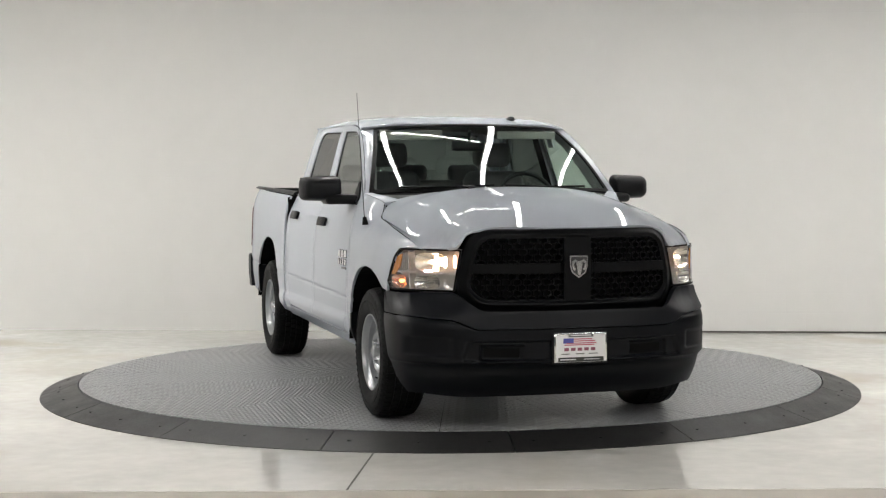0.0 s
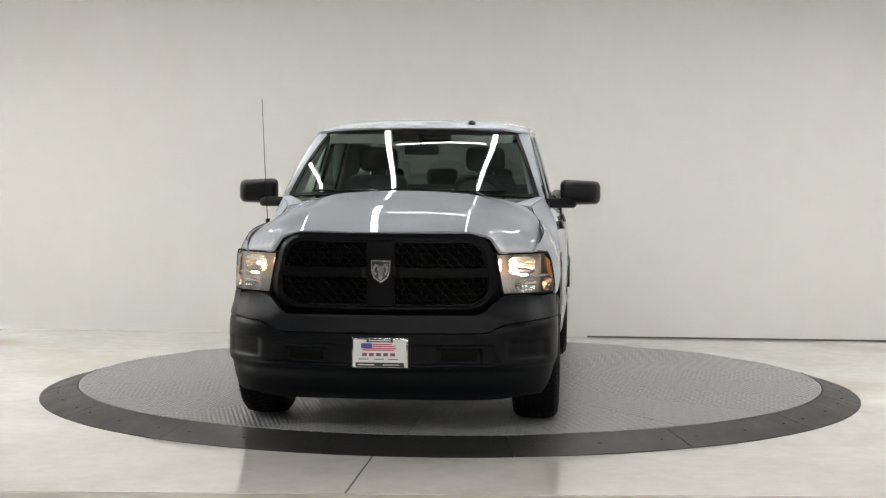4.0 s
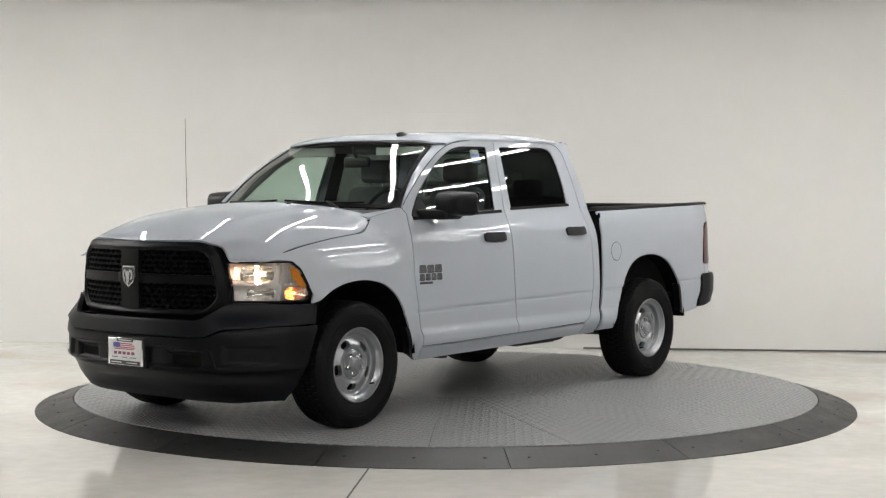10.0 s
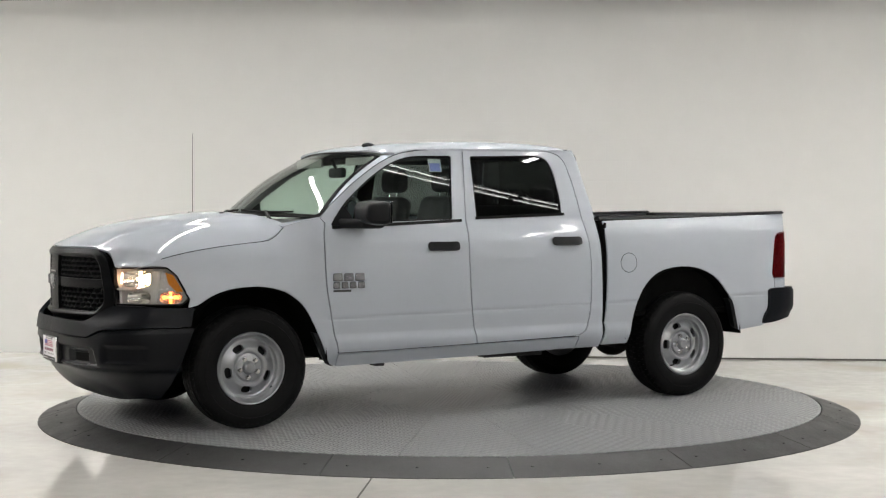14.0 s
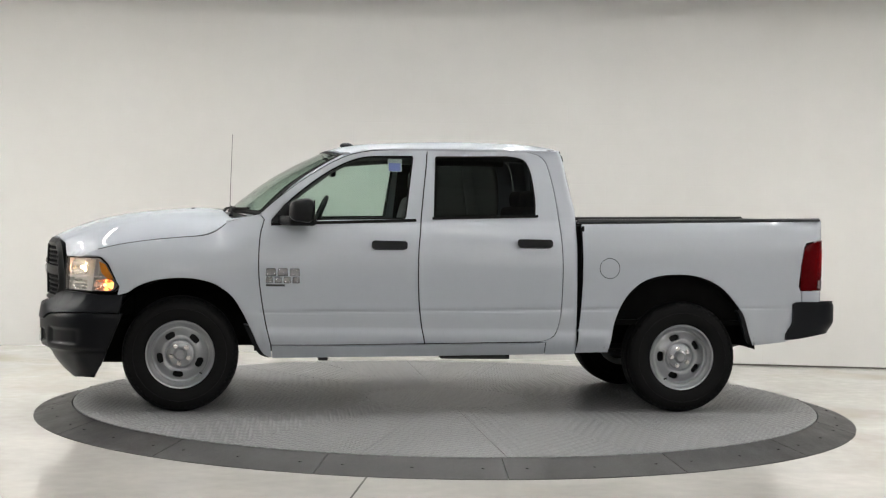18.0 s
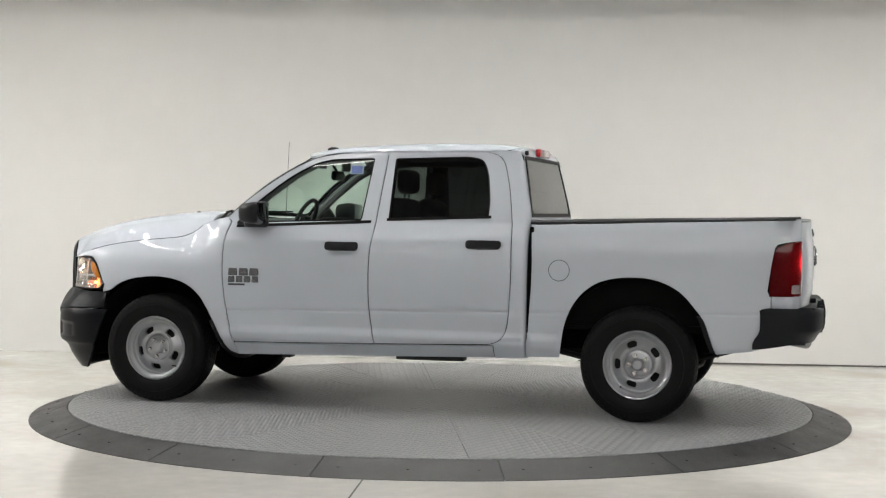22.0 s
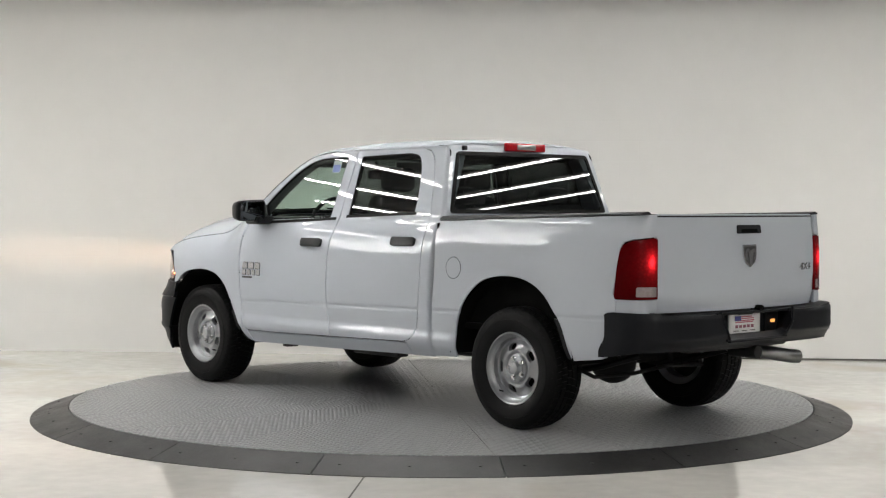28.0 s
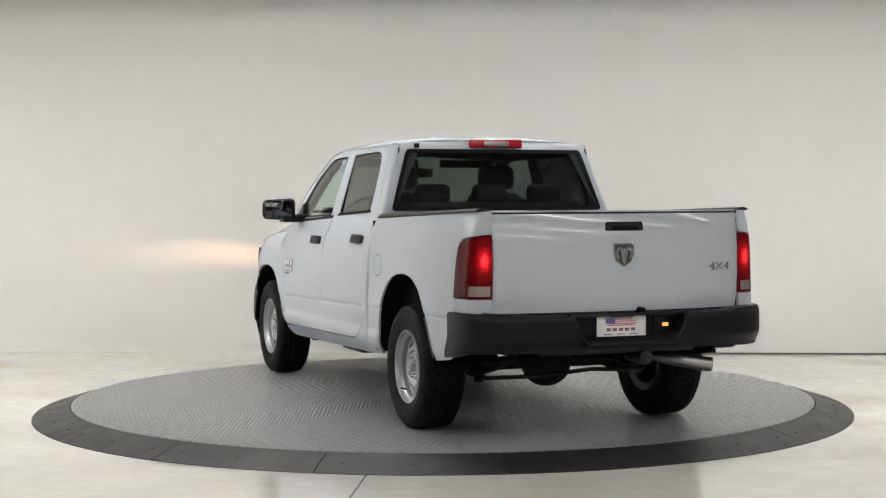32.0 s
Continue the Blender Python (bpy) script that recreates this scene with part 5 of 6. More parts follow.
    # an added slit box that shapes a low flat beam ahead
    p = Vector(lamp_at(-0.004)(lamp_u(2.715), 0.925))
    x0, y0, z0, hw, hh = p.x - 0.085, s * p.y, p.z + 0.004, 0.020, 0.0028
    bm = bmesh.new()
    for a, b in (((y0 - hw - 0.003, z0 - hh - 0.002), (y0 + hw + 0.003, z0 - hh)), ((y0 - hw - 0.003, z0 + hh), (y0 + hw + 0.003, z0 + hh + 0.002)), ((y0 - hw - 0.003, z0 - hh), (y0 - hw, z0 + hh)), ((y0 + hw, z0 - hh), (y0 + hw + 0.003, z0 + hh))):
        box(bm, x0, x0 + 0.062, a[0], b[0], a[1], b[1])
    box(bm, x0 - 0.004, x0 - 0.001, y0 - hw - 0.003, y0 + hw + 0.003, z0 - hh - 0.002, z0 + hh + 0.002)
    part("beam_shade", bm, CH_ROUGH, lamp, "slim silver slit box added to shape the beam", smooth=False)
    bm = bmesh.new()
    bm.faces.new([bm.verts.new((x0 + 0.001, y0 + a * hw, z0 + b * hh)) for a, b in ((-1, -1), (1, -1), (1, 1), (-1, 1))])
    part("beam_source", bm, BEAM, lamp, "glowing low beam source", smooth=False)

# ---- rear corner ----
tail_curve, tail_s = along([(-2.40, 0.953), (-2.50, 0.943), (-2.58, 0.932), (-2.635, 0.915), (-2.672, 0.885), (-2.690, 0.845), (-2.698, 0.795)])
def tail_fn(d):
    def f(u, v):
        x, y = tail_curve(u)
        lean = side_w(-2.45, v) - side_w(-2.45, 1.05)
        return (x - d * step01(0.1, 0.3, u), y + d * step01(0.3, 0.1, u) + lean * step01(tail_s[-1], tail_s[-1] * 0.5, u), v)
    return f


def tail_u(x):
    return float(np.interp(-x, [2.40, 2.50, 2.58, 2.635, 2.672, 2.690, 2.698], tail_s))


u_in = tail_s[-1] - 0.004
TAIL = round_corners([(tail_u(-2.485), 0.888), (u_in, 0.888), (u_in, 1.258), (tail_u(-2.60), 1.240), (tail_u(-2.525), 1.204), (tail_u(-2.50), 1.09)], [0.02, 0.008, 0.02, 0.02, 0.03, 0.05])
for s in (1, -1):
    m = s < 0
    lamp = new("tail_light")
    lamp.parent = truck
    tagged(lamp, "lit red tail light with pale reverse window")
    patch("lens", tail_fn(0.006), TAIL, 0.02, RED_GLOW, lamp, "deep red ribbed lens", 0.03, False, m)
    ua, ub = tail_u(-2.655), u_in - 0.02
    patch("lit_window", tail_fn(0.0085), round_corners([(ua, 0.985), (ub, 0.985), (ub - 0.004, 1.195), (ua + 0.01, 1.175)], 0.02), 0.02, RED_GLOW, lamp, "glowing red brake window", 0.002, False, m)
    patch("reverse_window", tail_fn(0.0085), round_corners([(ua - 0.030, 0.903), (ub + 0.008, 0.903), (ub + 0.008, 0.962), (ua - 0.026, 0.962)], 0.008), 0.02, REVERSE, lamp, "pale pink reverse lamp window", 0.004, False, m)
    for z in (0.974, 1.212):
        patch("rib", tail_fn(0.0068), [(tail_u(-2.53), z), (ua, z), (ua, z + 0.004), (tail_u(-2.53), z + 0.004)], 0.03, RED_GLOW, lamp, "", 0.003, False, m)
    patch("bed_corner", tail_fn(-0.001), [(tail_u(-2.525), 1.230), (tail_u(-2.60), 1.248), (u_in, 1.264), (u_in, 1.396), (tail_u(-2.525), 1.396)], 0.02, PAINT, truck, "white painted bed corner", 0.02, False, m)
    patch("bed_corner", tail_fn(0.0), [(tail_u(-2.503), 0.80), (u_in, 0.80), (u_in, 0.884), (tail_u(-2.503), 0.884)], 0.02, PAINT, truck, "white painted bed corner", 0.02, False, m)

# bed cap ends, tailgate cap, handle, emblem, lettering
patch("tailgate_cap", lambda u, v: (gate_x(u, 1.388) - 0.004 + v, u, 1.389 + 0.012 * math.sin(math.pi * min(1, max(0, v / 0.06)))), [(-0.80, 0.0), (0.80, 0.0), (0.80, 0.06), (-0.80, 0.06)], (0.08, 0.012), BLACK, truck, "black plastic tailgate cap", 0.015, True)
cup = round_corners([(-0.122, 1.278), (0.122, 1.278), (0.118, 1.332), (-0.118, 1.332)], 0.012)
off = lambda fn, d: (lambda u, v: (fn(u, v)[0] - d, u, v))
patch("tailgate_handle", off(gate_fn, 0.006), cup, 0.02, BLACK, truck, "black plastic tailgate handle", 0.006, True)
patch("handle_cup", off(gate_fn, 0.0075), round_corners([(-0.085, 1.284), (0.085, 1.284), (0.08, 1.306), (-0.08, 1.306)], 0.008), 0.02, VOID, truck, "dark finger cup of the tailgate handle", 0.002, True)


def shield_badge(name, fn, y0, z0, w, h, flip):
    """A plain chrome shield with a dark field and a simple chrome mark on it."""
    out = [(-0.5, 0.5), (0.5, 0.5), (0.48, 0.0), (0.36, -0.28), (0.0, -0.5), (-0.36, -0.28), (-0.48, 0.0)]
    P = lambda k: round_corners([(y0 + w * k * a, z0 + h * k * b) for a, b in out], 0.006)
    d = -1 if flip else 1
    at = lambda k: (lambda u, v: (fn(u, v)[0] + d * k, u, v))
    badge = patch(name, at(0.010), P(1.0), 0.012, EMBLEM, truck, "chrome shield emblem", 0.01, flip)
    patch("field", at(0.012), P(0.86), 0.012, INK_BLACK, badge, "dark emblem field", 0.003, flip)
    wedge = [(0.0, -0.40), (0.09, -0.30), (0.13, -0.05), (0.18, 0.16), (0.08, 0.26), (-0.08, 0.26), (-0.18, 0.16), (-0.13, -0.05), (-0.09, -0.30)]
    patch("mark", at(0.018), [(y0 + w * a, z0 + h * b) for a, b in wedge], 0.008, EMBLEM, badge, "plain chrome wedge", 0.006, flip)
    for s in (1, -1):
        horn = [(0.10, 0.29), (0.24, 0.34), (0.37, 0.24), (0.40, 0.06), (0.34, -0.12), (0.24, -0.17), (0.20, -0.08), (0.28, 0.0), (0.29, 0.12), (0.22, 0.20), (0.14, 0.18)]
        patch("mark", at(0.0175), [(y0 + w * s * a, z0 + h * b) for a, b in (horn if s > 0 else horn[::-1])], 0.008, EMBLEM, badge, "plain chrome curve", 0.006, flip)


shield_badge("front_emblem", lambda u, v: (g_x(u, v) + 0.014, u, v), 0.0, 0.958, 0.108, 0.130, False)
shield_badge("rear_emblem", gate_fn, 0.012, 1.135, 0.135, 0.145, True)


def letters(text, size, mat, parent, m, name, label, depth=0.004):
    cu = bpy.data.curves.new(name, "FONT")
    cu.body, cu.size, cu.extrude, cu.align_x, cu.align_y = text, size, depth, "CENTER", "CENTER"
    tmp = bpy.data.objects.new("text_tmp", cu)
    scene.collection.objects.link(tmp)
    bpy.context.view_layer.update()
    mesh = bpy.data.meshes.new_from_object(tmp.evaluated_get(bpy.context.evaluated_depsgraph_get()))
    bpy.data.objects.remove(tmp)
    mesh.materials.clear()
    ob = mesh_object(name, mesh, mat, parent, label)
    ob.matrix_basis = m
    return ob


drive = letters("4X4", 0.066, LETTER, truck, Matrix.Translation((gate_x(-0.645, 1.05) - 0.006, -0.645, 1.052)) @ Matrix.Rotation(radians(9.5), 4, "Z") @ Matrix(((0, 0, -1, 0), (-1, 0, 0, 0), (0, 1, 0, 0), (0, 0, 0, 1))), "lettering", "silver raised letters 4X4")
drive.scale = (1.35, 1.0, 1.0)

# rear window and cab back
w_at = lambda z: side_w(-0.75, z) - CR
back_fn = lambda u, v: (cab_back_x(v), u, v)
BACK_GLASS = round_corners([(-0.772, 1.405), (0.772, 1.405), (0.642, 1.822), (-0.642, 1.822)], 0.022)
back_poly = [(-w_at(0.70) + 0.02, 0.62), (w_at(0.70) - 0.02, 0.62)] + [(w_at(z) + 0.004, z) for z in (1.30, 1.40, 1.50, 1.60, 1.70, 1.80, 1.87)] + [(0.30, 1.895), (-0.30, 1.895)] + [(-w_at(z) - 0.004, z) for z in (1.87, 1.80, 1.70, 1.60, 1.50, 1.40, 1.30)]
patch("cab_back", back_fn, with_hole(back_poly, BACK_GLASS), 0.05, PAINT, truck, "white painted cab back", 0.015, True)
rear_glass = patch("rear_window", lambda u, v: (-0.830 + 0.165 * (v - 1.386) + 0.06 * (v - 1.386) ** 2 - 0.006 * (1 - (u / 0.77) ** 2), u, v), inset(BACK_GLASS, -0.008), 0.08, DARK_GLASS, truck, "dark privacy rear window", 0.004, True)
rear_glass.visible_shadow = False
patch("rear_window_seal", lambda u, v: (-0.834 + 0.165 * (v - 1.386) + 0.06 * (v - 1.386) ** 2 - 0.006 * (1 - (u / 0.77) ** 2), u, v), with_hole(inset(BACK_GLASS, -0.010), inset(BACK_GLASS, 0.016)), 0.08, SEAL, truck, "black rear window border", 0.008, True)
bm = bmesh.new()
box(bm, -0.766, -0.730, -0.205, 0.190, 1.842, 1.902, 0.012, 3)
stop = part("stop_lamp", bm, RED, truck, "red high stop lamp on the roof edge")
bm = bmesh.new()
box(bm, -0.770, -0.761, -0.10, 0.085, 1.852, 1.892, 0.004)
part("stop_window", bm, REVERSE, stop, "pale cargo lamp window")
bm = bmesh.new()
box(bm, -0.757, -0.730, 0.555, 0.590, 1.838, 1.872, 0.006)
part("cab_vent", bm, BLACK, truck, "small black cab vent cover")

for s in (1, -1):
    bm = bmesh.new()
    tube(bm, [(-0.63, s * 0.708, 1.868), (-0.65, s * 0.705, 1.868), (-0.67, s * 0.700, 1.868), (-0.715, s * 0.694, 1.856), (-0.742, s * 0.700, 1.825), (-0.752, s * 0.708, 1.795)], [0.003, 0.006, 0.007, 0.007, 0.006, 0.003], 8)
    part("ditch_moulding", bm, SEAL, truck, "black moulding at the end of the roof ditch")

# ---- rear bumper ----
rb_curve, rb_s = along([(-2.425, 0.975), (-2.55, 0.972), (-2.66, 0.955), (-2.745, 0.915), (-2.80, 0.84), (-2.828, 0.72), (-2.845, 0.50), (-2.85, 0.25), (-2.85, 0.0)])
RB = rb_s[-1]


def rb_fn(u, v):
    a = min(abs(u), RB)
    x, y = rb_curve(RB - a)
    ins = 0.05 * step01(0.66, 0.565, v) + 0.02 * step01(0.775, 0.81, v)
    return (x + ins, math.copysign(max(0.0, y), u) if abs(u) > 1e-9 else 0.0, v)


top_z = lambda u: 0.782 + 0.026 * step01(0.55, 0.9, abs(u)) - 0.02 * step01(RB - 0.06, RB, abs(u))
us2 = np.linspace(-RB, RB, 61)
rb_poly = [(u, top_z(u)) for u in us2] + [(u, 0.572 - 0.042 * step01(0.9, RB, abs(u))) for u in us2[::-1]]
NOTCH = round_corners([(-0.37, 0.80), (-0.34, 0.70), (-0.275, 0.615), (0.275, 0.615), (0.34, 0.70), (0.37, 0.80)], [0, 0.03, 0.03, 0.03, 0.03, 0])
rb_main = [(u, z) for u, z in rb_poly[:61] if u < -0.37] + NOTCH[0:] + [(u, z) for u, z in rb_poly[:61] if u > 0.37] + rb_poly[61:]
rear_bumper = patch("rear_bumper", rb_fn, rb_main, (0.05, 0.03), BUMPER, truck, "black textured rear bumper", 0.06, True)
patch("recess", lambda u, v: (-2.725, u, v), [(-0.38, 0.60), (0.38, 0.60), (0.38, 0.79), (-0.38, 0.79)], 0.05, BUMPER, rear_bumper, "black plate recess", 0.01, True)
bm = bmesh.new()
box(bm, -2.842, -2.70, -0.275, 0.275, 0.602, 0.616, 0.004)
part("recess_floor", bm, BUMPER, rear_bumper, "black lower lip of the recess")
for s in (1, -1):
    bm = bmesh.new()
    p = [(0.30, 0.612), (0.375, 0.79)]
    q = [bm.verts.new((x, s * y, z)) for x, (y, z) in ((-2.84, p[0]), (-2.72, p[0]), (-2.72, p[1]), (-2.83, p[1]))]
    bm.faces.new(q)
    bmesh.ops.solidify(bm, geom=bm.faces[:], thickness=0.01)
    part("recess_side", bm, BUMPER, rear_bumper, "black recess side wall")
bm = bmesh.new()
tube(bm, [Vector(rb_fn(u, z)) + Vector((-0.002, 0, 0)) for u, z in NOTCH], 0.009, 8)
part("recess_rim", bm, BUMPER, rear_bumper, "rounded black rim of the recess")
# top pad with ribs
patch("step_pad", lambda u, v: (rb_fn(u, 0.78)[0] + 0.008 + v, rb_fn(u, 0.78)[1], top_z(u) + 0.002), [(-0.86, 0.0), (-0.39, 0.0), (-0.39, 0.14), (-0.86, 0.14)], 0.04, BLACK, rear_bumper, "black step pad", 0.01, True)
patch("step_pad", lambda u, v: (rb_fn(u, 0.78)[0] + 0.008 + v, rb_fn(u, 0.78)[1], top_z(u) + 0.002), [(0.39, 0.0), (0.86, 0.0), (0.86, 0.14), (0.39, 0.14)], 0.04, BLACK, rear_bumper, "black step pad", 0.01, True)
bm = bmesh.new()
box(bm, -2.80, -2.66, -0.80, 0.80, 0.772, 0.790, 0.003)
part("bumper_filler", bm, BLACK, rear_bumper, "black filler under the tailgate")
bm = bmesh.new()
cyl(bm, (-2.72, -0.105, 0.800), (-2.79, -0.105, 0.800), 0.022, seg=18)
part("lock_cover", bm, VOID, rear_bumper, "round black lock cover")
bm = bmesh.new()
box(bm, -2.742, -2.722, -0.345, -0.205, 0.64, 0.79, 0.006)
part("lamp_pocket", bm, BLACK, rear_bumper, "black plate lamp pocket")
bm = bmesh.new()
box(bm, -2.756, -2.742, -0.295, -0.255, 0.700, 0.722, 0.006)
part("plate_lamp", bm, BULB_PLATE, rear_bumper, "glowing amber plate lamp")


# ---- plates ----
def plate_thing(x, y0, y1, z0, z1, face, name):
    """A dealer plate: white, with a flag-like print and bars in place of its writing."""
    s = 1 if face > 0 else -1
    root = new(name)
    root.parent = truck
    tagged(root, "white dealer plate with flag print in a black frame")

    def card(n, a0, a1, b0, b1, d, mat, label=""):
        bm = bmesh.new()
        ya, yb = (y0 + (y1 - y0) * a0, y0 + (y1 - y0) * a1)
        if s < 0:
            ya, yb = y1 - (y1 - y0) * a1, y1 - (y1 - y0) * a0
        za, zb = z0 + (z1 - z0) * b0, z0 + (z1 - z0) * b1
        xs = sorted((x + s * d, x + s * (d - 0.002)))
        box(bm, xs[0], xs[1], ya, yb, za, zb)
        return part(n, bm, mat, root, label, smooth=False)
    bm = bmesh.new()
    xs = sorted((x - s * 0.012, x + s * 0.001))
    box(bm, xs[0], xs[1], y0 - 0.004, y1 + 0.004, z0 - 0.004, z1 + 0.004, 0.004)
    part("plate_frame", bm, CHROME if face > 0 else PLATE_WHITE, root, "bright plate frame")
    card("plate_face", 0.02, 0.98, 0.03, 0.97, 0.0025, PLATE_WHITE, "white plate face")
    card("top_bar", 0.26, 0.74, 0.88, 1.0, 0.0045, INK_BLACK, "black bar at the top of the frame")
    card("bottom_bar", 0.06, 0.94, 0.0, 0.16, 0.0045, INK_BLACK, "black bar at the foot of the frame")
    card("bottom_writing", 0.10, 0.40, 0.065, 0.10, 0.0055, PLATE_WHITE)
    card("bottom_writing", 0.56, 0.86, 0.07, 0.095, 0.0055, PLATE_WHITE)
    card("top_writing", 0.30, 0.70, 0.92, 0.96, 0.0055, PLATE_WHITE)
    card("flag_canton", 0.16, 0.36, 0.66, 0.84, 0.0045, INK_BLUE, "blue corner of the flag print")
    for k, (a, b, z) in enumerate(((0.37, 0.72, 0.79), (0.37, 0.78, 0.72), (0.22, 0.80, 0.645), (0.18, 0.76, 0.585))):
        card("flag_stripe", a, b, z, z + 0.035, 0.0045, INK_RED, "red stripe of the flag print")
    for k in range(5):
        card("print_bar", 0.18 + 0.128 * k, 0.18 + 0.128 * k + 0.085, 0.39, 0.50, 0.0045, INK_BRAND, "dark red bar of print")
    for a in (0.12, 0.40, 0.66):
        card("small_print", a, a + 0.17, 0.27, 0.295, 0.0045, INK_BLACK, "thin line of small print")
    return root


plate_thing(3.045, -0.152, 0.152, 0.418, 0.578, 1, "front_plate")
bm = bmesh.new()
box(bm, 2.99, 3.034, -0.165, 0.165, 0.405, 0.59, 0.006)
part("plate_bracket", bm, BLACK, truck, "black plate bracket")
plate_thing(-2.742, -0.148, 0.160, 0.614, 0.782, -1, "rear_plate")

# ---- mirrors ----
for s in (1, -1):
    mir = new("side_mirror")
    mir.parent = truck
    tagged(mir, "large black plastic door mirror")
    bm = bmesh.new()
    vs = box(bm, 1.070, 1.235, 0.945, 1.212, 1.318, 1.494, 0.040, 4)
    for v in bm.verts:
        k = (v.co.x - 1.07) / 0.165
        v.co.y -= 0.05 * k * k * (v.co.y - 0.968) / 0.244
        v.co.z -= 0.022 * k * k * (1 if v.co.z > 1.40 else -1)
        v.co.z -= 0.012 * (v.co.y - 0.97) / 0.24 * (1 if v.co.z > 1.40 else -0.6)
        v.co.y *= s
    housing = part("housing", bm, BLACK, mir, "rounded black mirror housing")
    bm = bmesh.new()
    box(bm, 1.064, 1.072, 0.985, 1.195, 1.335, 1.478, 0.004)
    for v in bm.verts:
        v.co.y *= s
    part("mirror_glass", bm, MIRROR, mir, "mirror glass")
    bm = bmesh.new()
    box(bm, 1.085, 1.275, s * 0.94 - 0.115, s * 0.94 + 0.115, 1.300, 1.366, 0.026, 3)
    for v in bm.verts:
        v.co.x += 0.05 * (0.94 - abs(v.co.y)) / 0.115
    part("arm", bm, BLACK, mir, "black mirror arm")
    sail = [(1.362, 1.325), (1.250, 1.462), (1.205, 1.40), (1.165, 1.305)]
    patch("base", lambda u, v: (u, side_w(u, v) + 0.012, v), round_corners(sail, 0.02), 0.03, BLACK, mir, "black mirror base on the door", 0.03, True, s < 0)
    # handles
    for x0, x1, z0, z1, k in ((0.400, 0.652, 1.145, 1.205, 0), (-0.642, -0.386, 1.172, 1.230, 1)):
        d = doors[k][0 if s > 0 else 1]
        h = patch("handle", lambda u, v: (u, side_w(u, v) + 0.030 - 0.012 * ((2 * u - x0 - x1) / (x1 - x0)) ** 4, v), rounded(x0, x1, z0, z1, 0.022), 0.02, BLACK, d, "black plastic pull handle", 0.028, True, s < 0)
        bm = bmesh.new()
        if k == 0 and s > 0:
            cyl(bm, (x0 + 0.03, side_w(x0, z1) + 0.020, (z0 + z1) / 2 + 0.006), (x0 + 0.03, side_w(x0, z1) + 0.0300, (z0 + z1) / 2 + 0.006), 0.008, seg=14)
            part("lock", bm, CHROME, h, "chrome key lock")
        else:
            bm.free()

# badge on the front doors, as plain chrome blocks
for s in (1, -1):
    root = new("door_badge")
    root.parent = truck
    tagged(root, "chrome door badge of two rows of blocks")
    for row, (n, z0, z1) in enumerate(((3, 0.952, 0.999), (4, 0.902, 0.942))):
        for k in range(n):
            w = 0.246 / n
            x1 = 1.385 - k * w
            x0 = x1 - w + 0.014
            patch("letter_back", lambda u, v: (u, side_w(u, v) + 0.003, v), round_corners([(x0 - 0.002, z0 - 0.003), (x1 + 0.002, z0 - 0.003), (x1 - 0.002, z1 + 0.002), (x0 + 0.002, z1 + 0.002)], 0.008), 0.02, SEAL, root, "dark edge of a chrome block", 0.003, True, s < 0)
            patch("letter_block", lambda u, v: (u, side_w(u, v) + 0.006, v), round_corners([(x0, z0), (x1, z0), (x1 - 0.004, z1), (x0 + 0.004, z1)], 0.008), 0.02, LETTER, root, "", 0.006, True, s < 0)
    patch("badge_bar", lambda u, v: (u, side_w(u, v) + 0.004, v), [(1.255, 0.876), (1.385, 0.876), (1.385, 0.890), (1.255, 0.890)], 0.03, INK_BLACK, root, "small dark badge bar", 0.004, True, s < 0)
    # fuel door on the left side
    if s > 0:
        ring = lambda r: [(-1.056 + r * math.cos(2 * math.pi * k / 40), 1.031 + r * math.sin(2 * math.pi * k / 40)) for k in range(40)]
        patch("fuel_door", lambda u, v: (u, side_w(u, v) + 0.0015, v), ring(0.070), 0.03, PAINT, truck, "round white fuel door", 0.002, True)
        # black ring laid on the paint for the shade in the gap
        patch("fuel_gap", lambda u, v: (u, side_w(u, v) + 0.0008, v), with_hole(ring(0.0742), ring(0.0702)), 0.03, VOID, truck, "thin black ring for the shade round the fuel door", 0.0005, True)

# ---- antenna, wipers, roof aerial ----
bm = bmesh.new()
cyl(bm, (1.66, -0.900, 1.175), (1.66, -0.905, 1.225), 0.020, 0.012, 14)
tube(bm, [(1.66, -0.905, 1.20), (1.655, -0.925, 1.6), (1.645, -0.945, 2.01)], [0.003, 0.0022, 0.0016], 8)
part("antenna", bm, SEAL, truck, "thin black whip antenna")
bm = bmesh.new()
bmesh.ops.create_uvsphere(bm, u_segments=20, v_segments=10, radius=1.0, matrix=Matrix.Translation((0.80, 0.335, 1.888)) @ Matrix.Diagonal((0.050, 0.026, 0.022, 1)))
part("roof_aerial", bm, BLACK, truck, "small black roof aerial")
for y0, y1, yb in ((0.62, 0.02, 0.50), (-0.06, -0.66, -0.12)):
    w = new("wiper")
    w.parent = truck
    tagged(w, "black wiper resting at the foot of the windshield")
    pt = lambda y, b, d=0.012: Vector(shield(y / 0.83, b)) + Vector((0.56, 0, 0.83)) * d
    bm = bmesh.new()
    tube(bm, [pt(y0 + (y1 - y0) * k / 10, 0.030 - 0.03 * math.sin(math.pi * k / 10) * 0.6) for k in range(11)], 0.007, 8)
    part("blade", bm, SEAL, w)
    bm = bmesh.new()
    tube(bm, [pt(yb, -0.10, 0.02), pt(yb - 0.08, -0.03, 0.03), pt((y0 + y1) / 2 + 0.05, 0.018, 0.018)], [0.014, 0.011, 0.007], 8)
    part("arm", bm, BLACK, w)
